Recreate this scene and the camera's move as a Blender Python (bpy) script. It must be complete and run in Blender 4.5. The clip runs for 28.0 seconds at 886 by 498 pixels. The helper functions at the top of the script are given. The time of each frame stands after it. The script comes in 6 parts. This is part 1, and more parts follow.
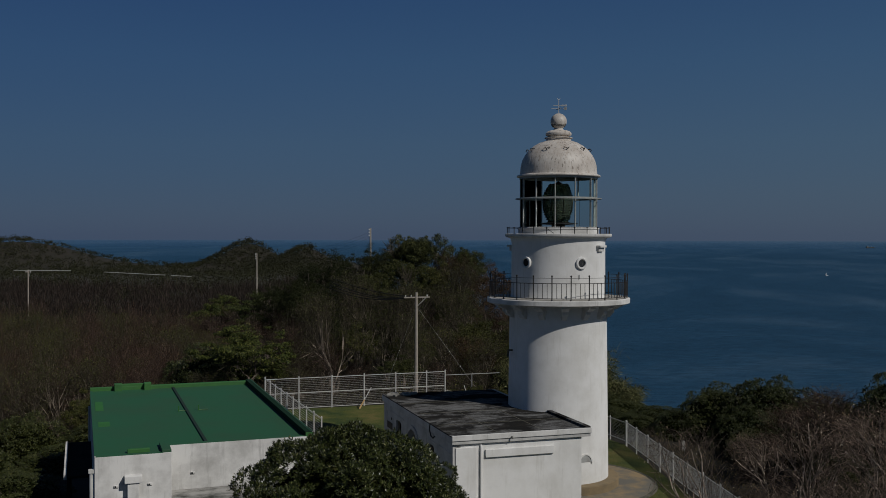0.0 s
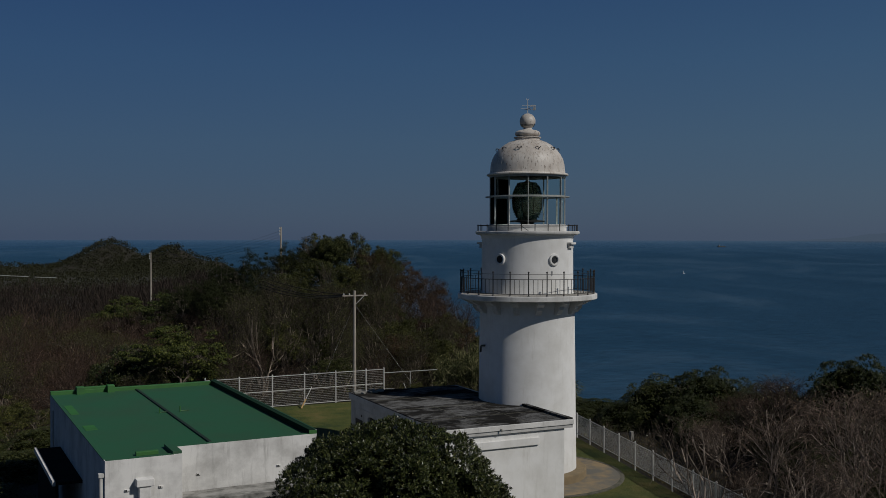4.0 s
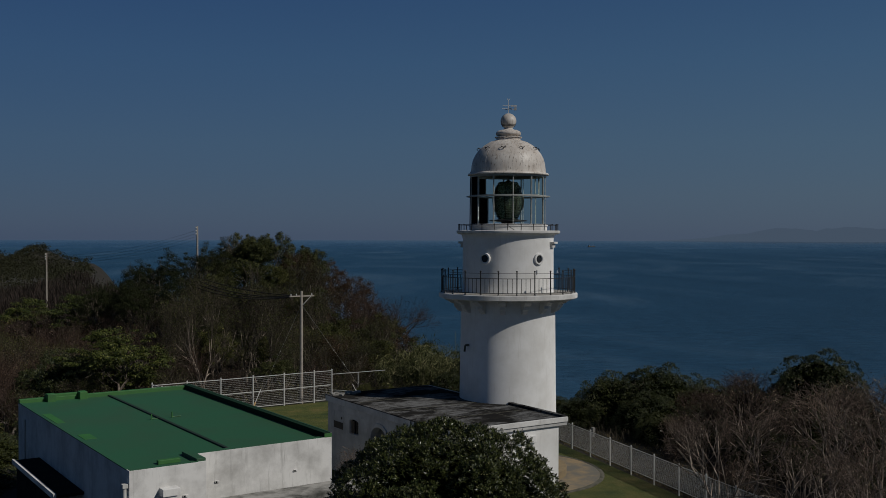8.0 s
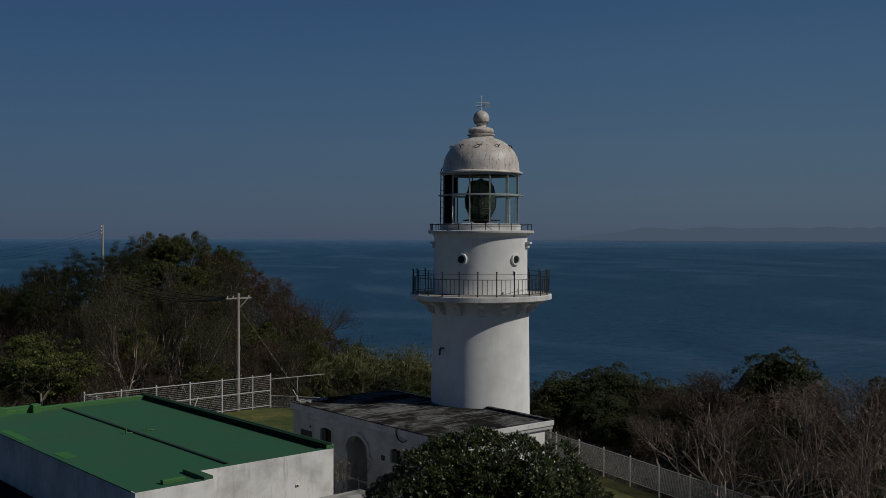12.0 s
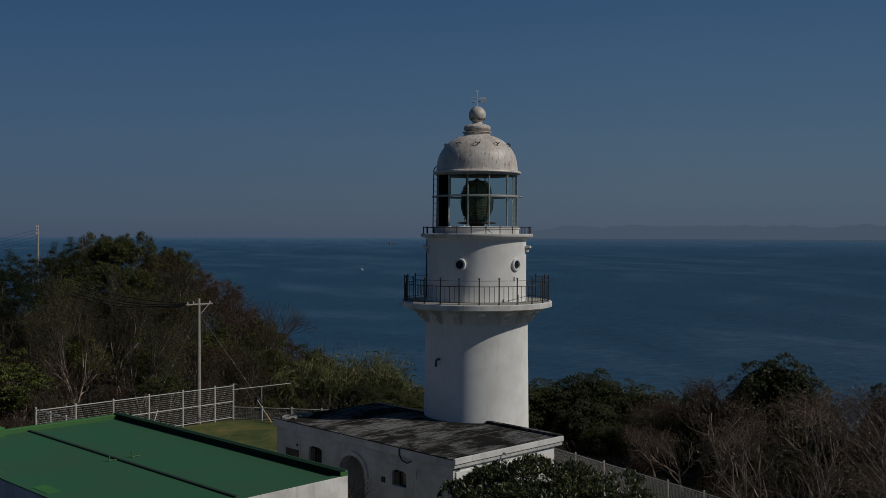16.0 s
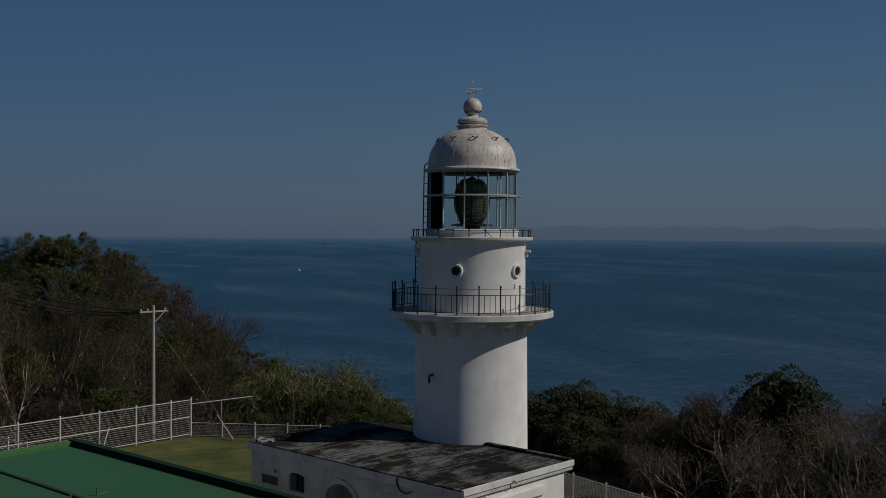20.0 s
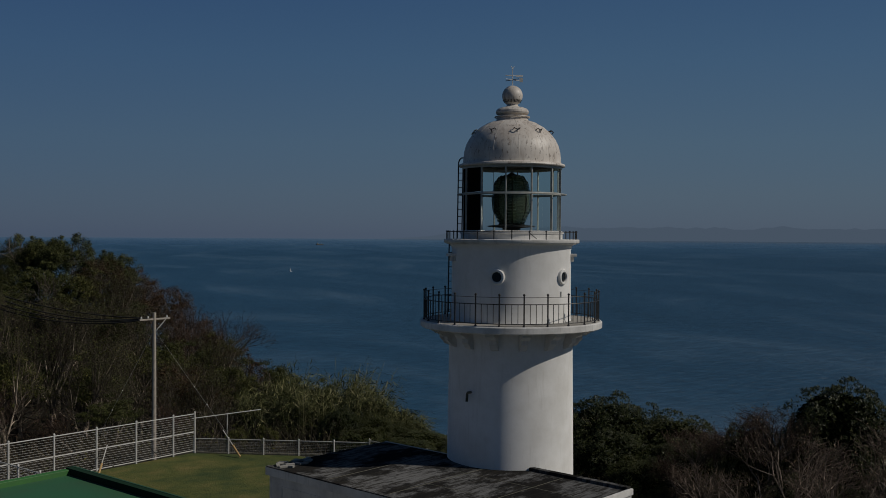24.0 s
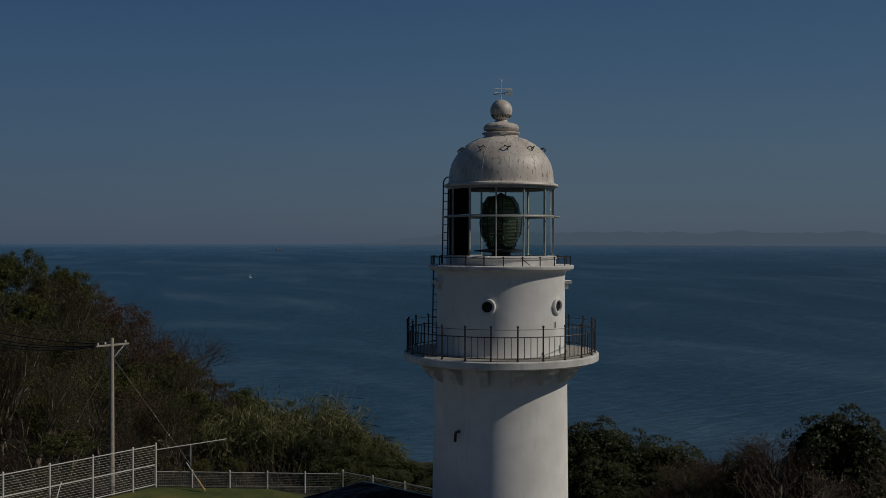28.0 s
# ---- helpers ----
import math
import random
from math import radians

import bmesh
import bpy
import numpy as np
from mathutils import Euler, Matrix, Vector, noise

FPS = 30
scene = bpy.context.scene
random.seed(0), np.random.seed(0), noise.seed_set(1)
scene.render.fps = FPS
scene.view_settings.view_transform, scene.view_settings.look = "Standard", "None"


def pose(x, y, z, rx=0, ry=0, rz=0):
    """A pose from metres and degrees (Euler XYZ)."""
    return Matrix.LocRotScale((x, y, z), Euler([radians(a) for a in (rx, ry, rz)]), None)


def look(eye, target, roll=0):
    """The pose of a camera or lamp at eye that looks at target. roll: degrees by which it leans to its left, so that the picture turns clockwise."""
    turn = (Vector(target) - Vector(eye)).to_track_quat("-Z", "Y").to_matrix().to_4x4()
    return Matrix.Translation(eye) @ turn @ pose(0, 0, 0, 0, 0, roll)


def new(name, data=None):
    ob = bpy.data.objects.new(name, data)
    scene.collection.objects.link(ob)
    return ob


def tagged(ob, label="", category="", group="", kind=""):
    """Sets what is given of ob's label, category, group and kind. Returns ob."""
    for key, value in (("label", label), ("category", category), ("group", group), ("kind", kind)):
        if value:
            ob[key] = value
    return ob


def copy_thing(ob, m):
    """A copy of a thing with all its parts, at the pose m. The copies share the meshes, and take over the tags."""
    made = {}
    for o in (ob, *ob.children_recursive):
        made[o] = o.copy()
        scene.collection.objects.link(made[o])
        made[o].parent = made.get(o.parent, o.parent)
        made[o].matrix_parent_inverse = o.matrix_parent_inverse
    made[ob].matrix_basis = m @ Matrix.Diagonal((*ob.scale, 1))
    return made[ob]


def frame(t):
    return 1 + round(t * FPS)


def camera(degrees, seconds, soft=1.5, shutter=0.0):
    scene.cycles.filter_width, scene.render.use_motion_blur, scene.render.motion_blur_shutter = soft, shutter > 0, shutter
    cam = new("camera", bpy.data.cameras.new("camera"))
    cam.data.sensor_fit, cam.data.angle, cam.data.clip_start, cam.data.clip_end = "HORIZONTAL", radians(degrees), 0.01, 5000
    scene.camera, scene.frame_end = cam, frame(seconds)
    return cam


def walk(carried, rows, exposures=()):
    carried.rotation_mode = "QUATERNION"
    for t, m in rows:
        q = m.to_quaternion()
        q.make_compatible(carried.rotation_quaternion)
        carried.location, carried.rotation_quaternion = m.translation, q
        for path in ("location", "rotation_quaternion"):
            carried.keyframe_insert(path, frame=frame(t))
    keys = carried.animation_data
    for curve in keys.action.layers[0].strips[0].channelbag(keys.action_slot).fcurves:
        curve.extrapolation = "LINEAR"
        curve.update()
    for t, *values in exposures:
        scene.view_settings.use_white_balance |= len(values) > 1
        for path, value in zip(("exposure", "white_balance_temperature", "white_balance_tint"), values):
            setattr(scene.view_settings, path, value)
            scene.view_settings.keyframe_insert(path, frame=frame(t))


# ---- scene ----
# camera
cam = camera(47.660, 28.0, 0.75)
PATH = [
    (0, 2.168, -44.059, 11.617, 89.202, -0.110, 9.369),
    (0.5, 1.544, -44.242, 11.577, 89.250, -0.092, 8.067),
    (1, 0.984, -44.385, 11.556, 89.256, -0.071, 6.811),
    (1.5, 0.431, -44.490, 11.577, 89.255, -0.059, 5.625),
    (2, -0.151, -44.583, 11.597, 89.225, -0.058, 4.666),
    (2.5, -0.719, -44.699, 11.595, 89.222, -0.064, 3.803),
    (3, -1.312, -44.813, 11.586, 89.179, -0.068, 3.097),
    (3.5, -1.852, -44.878, 11.536, 89.201, -0.047, 2.439),
    (5.5, -4.216, -45.006, 11.475, 89.187, -0.214, -0.756),
    (6, -4.851, -45.015, 11.449, 89.192, -0.186, -1.751),
    (6.5, -5.463, -44.933, 11.440, 89.200, -0.172, -2.779),
    (7, -6.070, -44.805, 11.454, 89.180, -0.162, -3.787),
    (7.5, -6.627, -44.668, 11.476, 89.180, -0.146, -4.637),
    (8, -7.175, -44.550, 11.463, 89.218, -0.128, -5.436),
    (8.5, -7.723, -44.383, 11.511, 89.160, -0.113, -6.165),
    (9, -8.252, -44.184, 11.500, 89.166, -0.101, -6.842),
    (9.5, -8.756, -43.966, 11.465, 89.183, -0.124, -7.484),
    (10, -9.271, -43.744, 11.458, 89.192, -0.161, -8.298),
    (10.5, -9.784, -43.527, 11.458, 89.187, -0.158, -9.325),
    (11, -10.298, -43.249, 11.473, 89.183, -0.167, -10.453),
    (11.5, -10.755, -42.941, 11.481, 89.188, -0.177, -11.542),
    (12, -11.145, -42.576, 11.498, 89.175, -0.170, -12.509),
    (12.5, -11.541, -42.245, 11.536, 89.159, -0.162, -13.316),
    (14.5, -12.722, -40.648, 11.656, 89.051, -0.159, -15.753),
    (15, -12.948, -40.203, 11.629, 89.120, -0.180, -16.110),
    (15.5, -13.169, -39.731, 11.662, 89.099, -0.182, -16.480),
    (16, -13.382, -39.289, 11.716, 89.070, -0.192, -16.876),
    (16.5, -13.566, -38.780, 11.732, 89.064, -0.204, -17.294),
    (17, -13.738, -38.249, 11.747, 89.083, -0.225, -17.716),
    (17.5, -13.884, -37.750, 11.765, 89.082, -0.259, -18.152),
    (18, -14.013, -37.248, 11.772, 89.107, -0.303, -18.608),
    (18.5, -14.102, -36.726, 11.772, 89.093, -0.333, -19.074),
    (19, -14.169, -36.196, 11.777, 89.113, -0.362, -20.255),
    (19.5, -14.248, -35.670, 11.803, 89.101, -0.373, -20.491),
    (20, -14.307, -35.179, 11.803, 89.110, -0.378, -20.492),
    (20.5, -14.352, -34.682, 11.817, 89.094, -0.381, -20.500),
    (21, -14.405, -34.176, 11.806, 89.091, -0.380, -20.541),
    (21.5, -14.457, -33.684, 11.773, 89.121, -0.393, -20.549),
    (22, -14.519, -33.194, 11.751, 89.156, -0.422, -20.545),
    (22.5, -14.554, -32.687, 11.809, 89.094, -0.420, -20.544),
    (24.5, -14.512, -30.827, 11.865, 89.177, -0.318, -21.178),
    (25, -14.484, -30.419, 11.969, 89.224, -0.270, -21.229),
    (25.5, -14.453, -30.040, 12.091, 89.240, -0.246, -21.279),
    (26, -14.396, -29.670, 12.197, 89.268, -0.233, -21.383),
    (26.5, -14.356, -29.357, 12.256, 89.354, -0.223, -21.587),
    (27, -14.350, -29.111, 12.325, 89.416, -0.236, -22.035),
    (27.5, -14.337, -28.889, 12.396, 89.446, -0.212, -22.737),
    (28, -14.335, -28.640, 12.492, 89.429, -0.148, -23.288),
]
# end of path
walk(cam, [(t, pose(*row)) for t, *row in PATH], [(0, -0.1, 6350, 10), (8, -0.01, 6430, 10), (16, 0.06, 6560, 10), (24, 0.08, 6720, 10), (26, 0.1, 6800, 10), (27.3, 0.11, 6850, 10), (28, -0.05, 6900, 10)])

# ---------------------------------------------------------------- light
SUN_EL, SUN_AZ = radians(38), radians(123)          # azimuth clockwise from +y
sun_way = Vector((math.sin(SUN_AZ) * math.cos(SUN_EL), math.cos(SUN_AZ) * math.cos(SUN_EL), math.sin(SUN_EL)))
sun_data = bpy.data.lights.new("sun", "SUN")
sun_data.energy, sun_data.angle, sun_data.color = 2.45, radians(0.5), (1.0, 0.955, 0.89)
sun = new("sun", sun_data)
sun.matrix_world = look(sun_way * 300, (0, 0, 0))

world = bpy.data.worlds.new("sky")
scene.world = world
world.use_nodes = True
wn = world.node_tree
sky = wn.nodes.new("ShaderNodeTexSky")
sky.sky_type, sky.sun_disc = "NISHITA", False
sky.sun_elevation, sky.sun_rotation = SUN_EL, SUN_AZ
sky.altitude, sky.air_density, sky.dust_density, sky.ozone_density = 10, 1.0, 0.3, 6.0
haze = wn.nodes.new("ShaderNodeMix")
haze.data_type, haze.blend_type = "RGBA", "MULTIPLY"
haze.inputs[0].default_value = 1.0
haze.inputs[7].default_value = (0.77, 0.93, 1.08, 1)
wn.links.new(sky.outputs[0], haze.inputs[6])
veil = wn.nodes.new("ShaderNodeMix")                # thin even haze over the whole sky
veil.data_type = "RGBA"
veil.inputs[0].default_value = 0.66
where = wn.nodes.new("ShaderNodeTexCoord")
apart = wn.nodes.new("ShaderNodeSeparateXYZ")
wn.links.new(where.outputs["Generated"], apart.inputs[0])


def sky_tone(stops):
    """Colour of the hazy sky against height: paler towards the horizon, deeper overhead."""
    r = wn.nodes.new("ShaderNodeValToRGB")
    e = r.color_ramp.elements
    e[0].position, e[0].color = stops[0][0], (*stops[0][1], 1)
    e[1].position, e[1].color = stops[-1][0], (*stops[-1][1], 1)
    for p, c in stops[1:-1]:
        e.new(p).color = (*c, 1)
    wn.links.new(apart.outputs[2], r.inputs[0])
    return r


away = sky_tone([(0.0, (0.083, 0.165, 0.455)), (0.04, (0.093, 0.18, 0.45)), (0.09, (0.113, 0.23, 0.485)), (0.17, (0.093, 0.24, 0.55)), (0.24, (0.066, 0.193, 0.53)), (0.42, (0.045, 0.115, 0.28)), (1.0, (0.02, 0.052, 0.12))])
sunward = sky_tone([(0.0, (0.223, 0.335, 0.595)), (0.04, (0.257, 0.395, 0.62)), (0.09, (0.247, 0.43, 0.665)), (0.17, (0.182, 0.395, 0.705)), (0.24, (0.13, 0.318, 0.66)), (0.42, (0.06, 0.145, 0.31)), (1.0, (0.02, 0.052, 0.12))])
round_ = wn.nodes.new("ShaderNodeVectorMath")       # the haze glows more towards the sun's side
round_.operation = "DOT_PRODUCT"
round_.inputs[1].default_value = (0.991, -0.131, 0)
wn.links.new(where.outputs["Generated"], round_.inputs[0])
span = wn.nodes.new("ShaderNodeMapRange")
span.inputs["From Min"].default_value, span.inputs["From Max"].default_value = -0.64, 0.36
wn.links.new(round_.outputs["Value"], span.inputs["Value"])
tone = wn.nodes.new("ShaderNodeMix")
tone.data_type = "RGBA"
wn.links.new(span.outputs[0], tone.inputs[0])
wn.links.new(away.outputs[0], tone.inputs[6])
wn.links.new(sunward.outputs[0], tone.inputs[7])
gain = wn.nodes.new("ShaderNodeMix")
gain.data_type, gain.blend_type = "RGBA", "MULTIPLY"
gain.inputs[0].default_value = 1.0
gain.inputs[7].default_value = (10, 10, 10, 1)
wn.links.new(tone.outputs[2], gain.inputs[6])
wn.links.new(gain.outputs[2], veil.inputs[7])
wn.links.new(haze.outputs[2], veil.inputs[6])
wn.links.new(veil.outputs[2], wn.nodes["Background"].inputs[0])
wn.nodes["Background"].inputs[1].default_value = 0.0255


# ---------------------------------------------------------------- materials
def material(name, rough=0.6, metal=0.0):
    m = bpy.data.materials.new(name)
    m.use_nodes = True
    b = m.node_tree.nodes["Principled BSDF"]
    b.inputs["Roughness"].default_value, b.inputs["Metallic"].default_value = rough, metal
    b.inputs["Diffuse Roughness"].default_value = rough
    return m, m.node_tree, b


def node(nt, kind, **values):
    n = nt.nodes.new(kind)
    for k, v in values.items():
        n.inputs[k.replace("_", " ")].default_value = v
    return n


def noise_at(nt, scale, detail=6, rough=0.6, stretch=(1, 1, 1), local=True):
    tc = nt.nodes.new("ShaderNodeTexCoord")
    mp = nt.nodes.new("ShaderNodeMapping")
    mp.inputs["Scale"].default_value = stretch
    nt.links.new(tc.outputs["Object"], mp.inputs["Vector"])
    n = node(nt, "ShaderNodeTexNoise", Scale=scale, Detail=detail, Roughness=rough)
    nt.links.new(mp.outputs[0], n.inputs["Vector"])
    return n


def ramp(nt, src, stops):
    r = nt.nodes.new("ShaderNodeValToRGB")
    e = r.color_ramp.elements
    e[0].position, e[0].color = stops[0][0], (*stops[0][1], 1)
    e[1].position, e[1].color = stops[-1][0], (*stops[-1][1], 1)
    for p, c in stops[1:-1]:
        k = e.new(p)
        k.color = (*c, 1)
    nt.links.new(src, r.inputs[0])
    return r


def mix(nt, fac, a, b, mode="MIX"):
    n = nt.nodes.new("ShaderNodeMix")
    n.data_type, n.blend_type = "RGBA", mode
    for sock, v in ((n.inputs[0], fac), (n.inputs[6], a), (n.inputs[7], b)):
        if isinstance(v, bpy.types.NodeSocket):
            nt.links.new(v, sock)
        elif isinstance(v, tuple):
            sock.default_value = (*v, 1)
        else:
            sock.default_value = v
    return n.outputs[2]


def bump(nt, b, src, strength=0.3, distance=0.02):
    n = node(nt, "ShaderNodeBump", Strength=strength, Distance=distance)
    nt.links.new(src, n.inputs["Height"])
    nt.links.new(n.outputs[0], b.inputs["Normal"])


def painted(name, base, dirt, rough=0.55, streak=True, amount=0.5, scale=1.3):
    """Painted render: base colour, blotches, and stains that run down."""
    m, nt, b = material(name, rough)
    big = noise_at(nt, scale, 7, 0.65)
    f1 = ramp(nt, big.outputs[0], [(0.42, (0, 0, 0)), (0.78, (amount,) * 3)])
    col = mix(nt, f1.outputs[0], base, dirt)
    if streak:
        s = noise_at(nt, 2.4, 6, 0.7, (2.2, 2.2, 0.22))
        f2 = ramp(nt, s.outputs[0], [(0.55, (0, 0, 0)), (0.8, (amount,) * 3)])
        col = mix(nt, f2.outputs[0], col, dirt)
    fine = noise_at(nt, 60, 3, 0.6)
    f3 = ramp(nt, fine.outputs[0], [(0.3, (0.93,) * 3), (0.7, (1.0,) * 3)])
    col = mix(nt, 1.0, col, f3.outputs[0], "MULTIPLY")
    nt.links.new(col, b.inputs["Base Color"])
    bump(nt, b, fine.outputs[0], 0.18, 0.01)
    return m


WHITE = painted("white_render", (0.81, 0.803, 0.778), (0.48, 0.46, 0.4), 0.7, True, 0.48, 0.8)
WHITE_WORN = painted("white_render_worn", (0.74, 0.73, 0.7), (0.3, 0.29, 0.265), 0.75, True, 0.8, 1.0)
# aged, stained render; the greyer base also paints in the west walls' shade
WALL_AGED_SHADED = painted("aged_shaded_render", (0.62, 0.61, 0.585), (0.24, 0.235, 0.225), 0.8, True, 0.85, 0.9)
BRACKET_PAINT = painted("bracket_paint", (0.68, 0.66, 0.62), (0.4, 0.37, 0.32), 0.65, True, 0.6, 2.5)
SLAB_TOP = painted("slab_top", (0.36, 0.34, 0.3), (0.2, 0.185, 0.16), 0.75, False, 0.8, 2.0)
GREEN_PAINT = painted("green_roof_paint", (0.02, 0.094, 0.04), (0.032, 0.075, 0.036), 0.65, False, 0.9, 0.5)
GREEN_EDGE = painted("green_parapet_paint", (0.036, 0.15, 0.028), (0.022, 0.09, 0.025), 0.6, False, 0.8, 1.5)
DARK_SEAM = painted("dark_joint_filler", (0.012, 0.025, 0.016), (0.02, 0.03, 0.02), 0.7, False)
SAND_CONCRETE = painted("sand_concrete", (0.29, 0.215, 0.12), (0.15, 0.14, 0.115), 0.85, False, 2.2, 0.8)
PLINTH = painted("plinth_concrete", (0.25, 0.185, 0.1), (0.14, 0.115, 0.075), 0.85, False, 0.9, 1.6)
KERB_GREY = painted("kerb_grey", (0.12, 0.11, 0.085), (0.04, 0.045, 0.022), 0.9, False, 1.6, 3.5)
GREEN_TOP = painted("green_parapet_top", (0.014, 0.065, 0.03), (0.02, 0.05, 0.03), 0.7, False, 0.8, 1.5)
# green darkened to paint in the shade on the parapet's west-facing inner side
SHADED_GREEN = painted("shaded_parapet_green", (0.01, 0.03, 0.016), (0.016, 0.03, 0.02), 0.75, False, 0.8, 1.2)
SHADED_GREEN.node_tree.nodes["Principled BSDF"].inputs["Specular IOR Level"].default_value = 0.08
TAR = painted("tarred_roofing", (0.014, 0.014, 0.014), (0.034, 0.033, 0.03), 0.95, False, 0.8, 2.0)
TAR.node_tree.nodes["Principled BSDF"].inputs["Specular IOR Level"].default_value = 0.05
MOSSY = painted("mossy_concrete", (0.33, 0.32, 0.295), (0.07, 0.07, 0.06), 0.9, False, 1.5, 1.6)
GREY_CONCRETE = painted("grey_concrete", (0.27, 0.26, 0.235), (0.13, 0.13, 0.12), 0.85, False, 0.9, 1.5)
FENCE_WHITE = painted("fence_white", (0.57, 0.565, 0.535), (0.32, 0.3, 0.265), 0.5, False, 0.6, 3.0)
STEEL_PAINT = painted("grey_steel_paint", (0.42, 0.43, 0.42), (0.22, 0.2, 0.18), 0.5, False, 0.7, 4.0)
BLACK_IRON = painted("black_iron", (0.012, 0.012, 0.012), (0.04, 0.028, 0.02), 0.5, False, 0.7, 6.0)
LANTERN_METAL = painted("lantern_metal", (0.4, 0.415, 0.39), (0.2, 0.19, 0.16), 0.45, False, 0.8, 5.0)
PALE_METAL = painted("pale_metal", (0.62, 0.63, 0.62), (0.36, 0.34, 0.31), 0.4, False, 0.6, 5.0)
POLE_CONCRETE = painted("pole_concrete", (0.4, 0.36, 0.31), (0.22, 0.18, 0.14), 0.85, True, 0.7, 1.5)
WOOD_STAKE = painted("wood_stake", (0.5, 0.33, 0.14), (0.3, 0.2, 0.09), 0.7, False, 0.6, 4.0)
BOARD_BROWN = painted("brown_board", (0.1, 0.085, 0.07), (0.05, 0.045, 0.04), 0.6, False, 0.7, 3.0)
BOARD_BROWN.node_tree.nodes["Principled BSDF"].inputs["Specular IOR Level"].default_value = 0.12
BLIND_BLACK = painted("blind_panel_black", (0.006, 0.006, 0.006), (0.01, 0.01, 0.01), 1.0, False)
BLIND_BLACK.node_tree.nodes["Principled BSDF"].inputs["Specular IOR Level"].default_value = 0.0
CABLE = painted("black_cable", (0.01, 0.01, 0.01), (0.02, 0.02, 0.02), 0.6, False)
SAIL = painted("white_sailcloth", (0.8, 0.8, 0.8), (0.7, 0.7, 0.7), 0.7, False)


def dome_paint():
    m, nt, b = material("dome_paint", 0.5)
    big = noise_at(nt, 1.6, 6, 0.6)
    col = mix(nt, ramp(nt, big.outputs[0], [(0.35, (0, 0, 0)), (0.75, (0.9,) * 3)]).outputs[0], (0.68, 0.64, 0.58), (0.47, 0.41, 0.35))
    flake = noise_at(nt, 5.5, 9, 0.78, (1.8, 1.8, 0.7))
    f = ramp(nt, flake.outputs[0], [(0.565, (0, 0, 0)), (0.6, (0.85,) * 3)])
    col = mix(nt, f.outputs[0], col, (0.1, 0.075, 0.05))
    run = noise_at(nt, 3.0, 5, 0.6, (3.0, 3.0, 0.25))
    f = ramp(nt, run.outputs[0], [(0.52, (0, 0, 0)), (0.75, (0.6,) * 3)])
    col = mix(nt, f.outputs[0], col, (0.3, 0.22, 0.14))
    nt.links.new(col, b.inputs["Base Color"])
    bump(nt, b, flake.outputs[0], 0.35, 0.02)
    return m


def roof_felt():
    m, nt, b = material("weathered_roof_concrete", 0.95)
    b.inputs["Specular IOR Level"].default_value = 0.0
    a = noise_at(nt, 0.55, 10, 0.72, (0.8, 1.3, 1.0))
    s = noise_at(nt, 1.8, 10, 0.78, (0.7, 4.2, 1.0))
    f1 = ramp(nt, a.outputs[0], [(0.46, (0, 0, 0)), (0.54, (1, 1, 1))])
    f2 = ramp(nt, s.outputs[0], [(0.47, (0, 0, 0)), (0.57, (0.95,) * 3)])
    col = mix(nt, f1.outputs[0], (0.018, 0.018, 0.018), (0.15, 0.15, 0.148))
    col = mix(nt, f2.outputs[0], col, (0.03, 0.028, 0.025))
    g = noise_at(nt, 35, 4, 0.7)
    col = mix(nt, 1.0, col, ramp(nt, g.outputs[0], [(0.3, (0.7,) * 3), (0.7, (1.15,) * 3)]).outputs[0], "MULTIPLY")
    nt.links.new(col, b.inputs["Base Color"])
    bump(nt, b, g.outputs[0], 0.4, 0.01)
    return m


def foliage(name, dark, light, yellow, rough=0.6, share=0.12, gloss=0.12):
    m, nt, b = material(name, rough)
    geo = nt.nodes.new("ShaderNodeNewGeometry")
    col = ramp(nt, geo.outputs["Random Per Island"], [(0.0, dark), (0.7, light), (1.0 - share, light), (1.0, yellow)]).outputs[0]
    info = nt.nodes.new("ShaderNodeObjectInfo")
    tint = ramp(nt, info.outputs["Random"], [(0.0, (0.75, 0.8, 0.8)), (1.0, (1.15, 1.1, 0.95))]).outputs[0]
    col = mix(nt, 1.0, col, tint, "MULTIPLY")
    nt.links.new(col, b.inputs["Base Color"])
    b.inputs["Specular IOR Level"].default_value = gloss
    return m


def bark(name, a, c, rough=0.85):
    m, nt, b = material(name, rough)
    n = noise_at(nt, 5, 6, 0.7, (3, 3, 0.6))
    info = nt.nodes.new("ShaderNodeObjectInfo")
    col = ramp(nt, n.outputs[0], [(0.3, a), (0.7, c)]).outputs[0]
    tint = ramp(nt, info.outputs["Random"], [(0.0, (0.75, 0.75, 0.75)), (1.0, (1.2, 1.15, 1.1))]).outputs[0]
    col = mix(nt, 1.0, col, tint, "MULTIPLY")
    geo = nt.nodes.new("ShaderNodeNewGeometry")
    each = ramp(nt, geo.outputs["Random Per Island"], [(0.0, (0.4,) * 3), (0.7, (1.0,) * 3), (1.0, (2.5,) * 3)]).outputs[0]
    nt.links.new(mix(nt, 1.0, col, each, "MULTIPLY"), b.inputs["Base Color"])
    b.inputs["Specular IOR Level"].default_value = 0.15
    return m


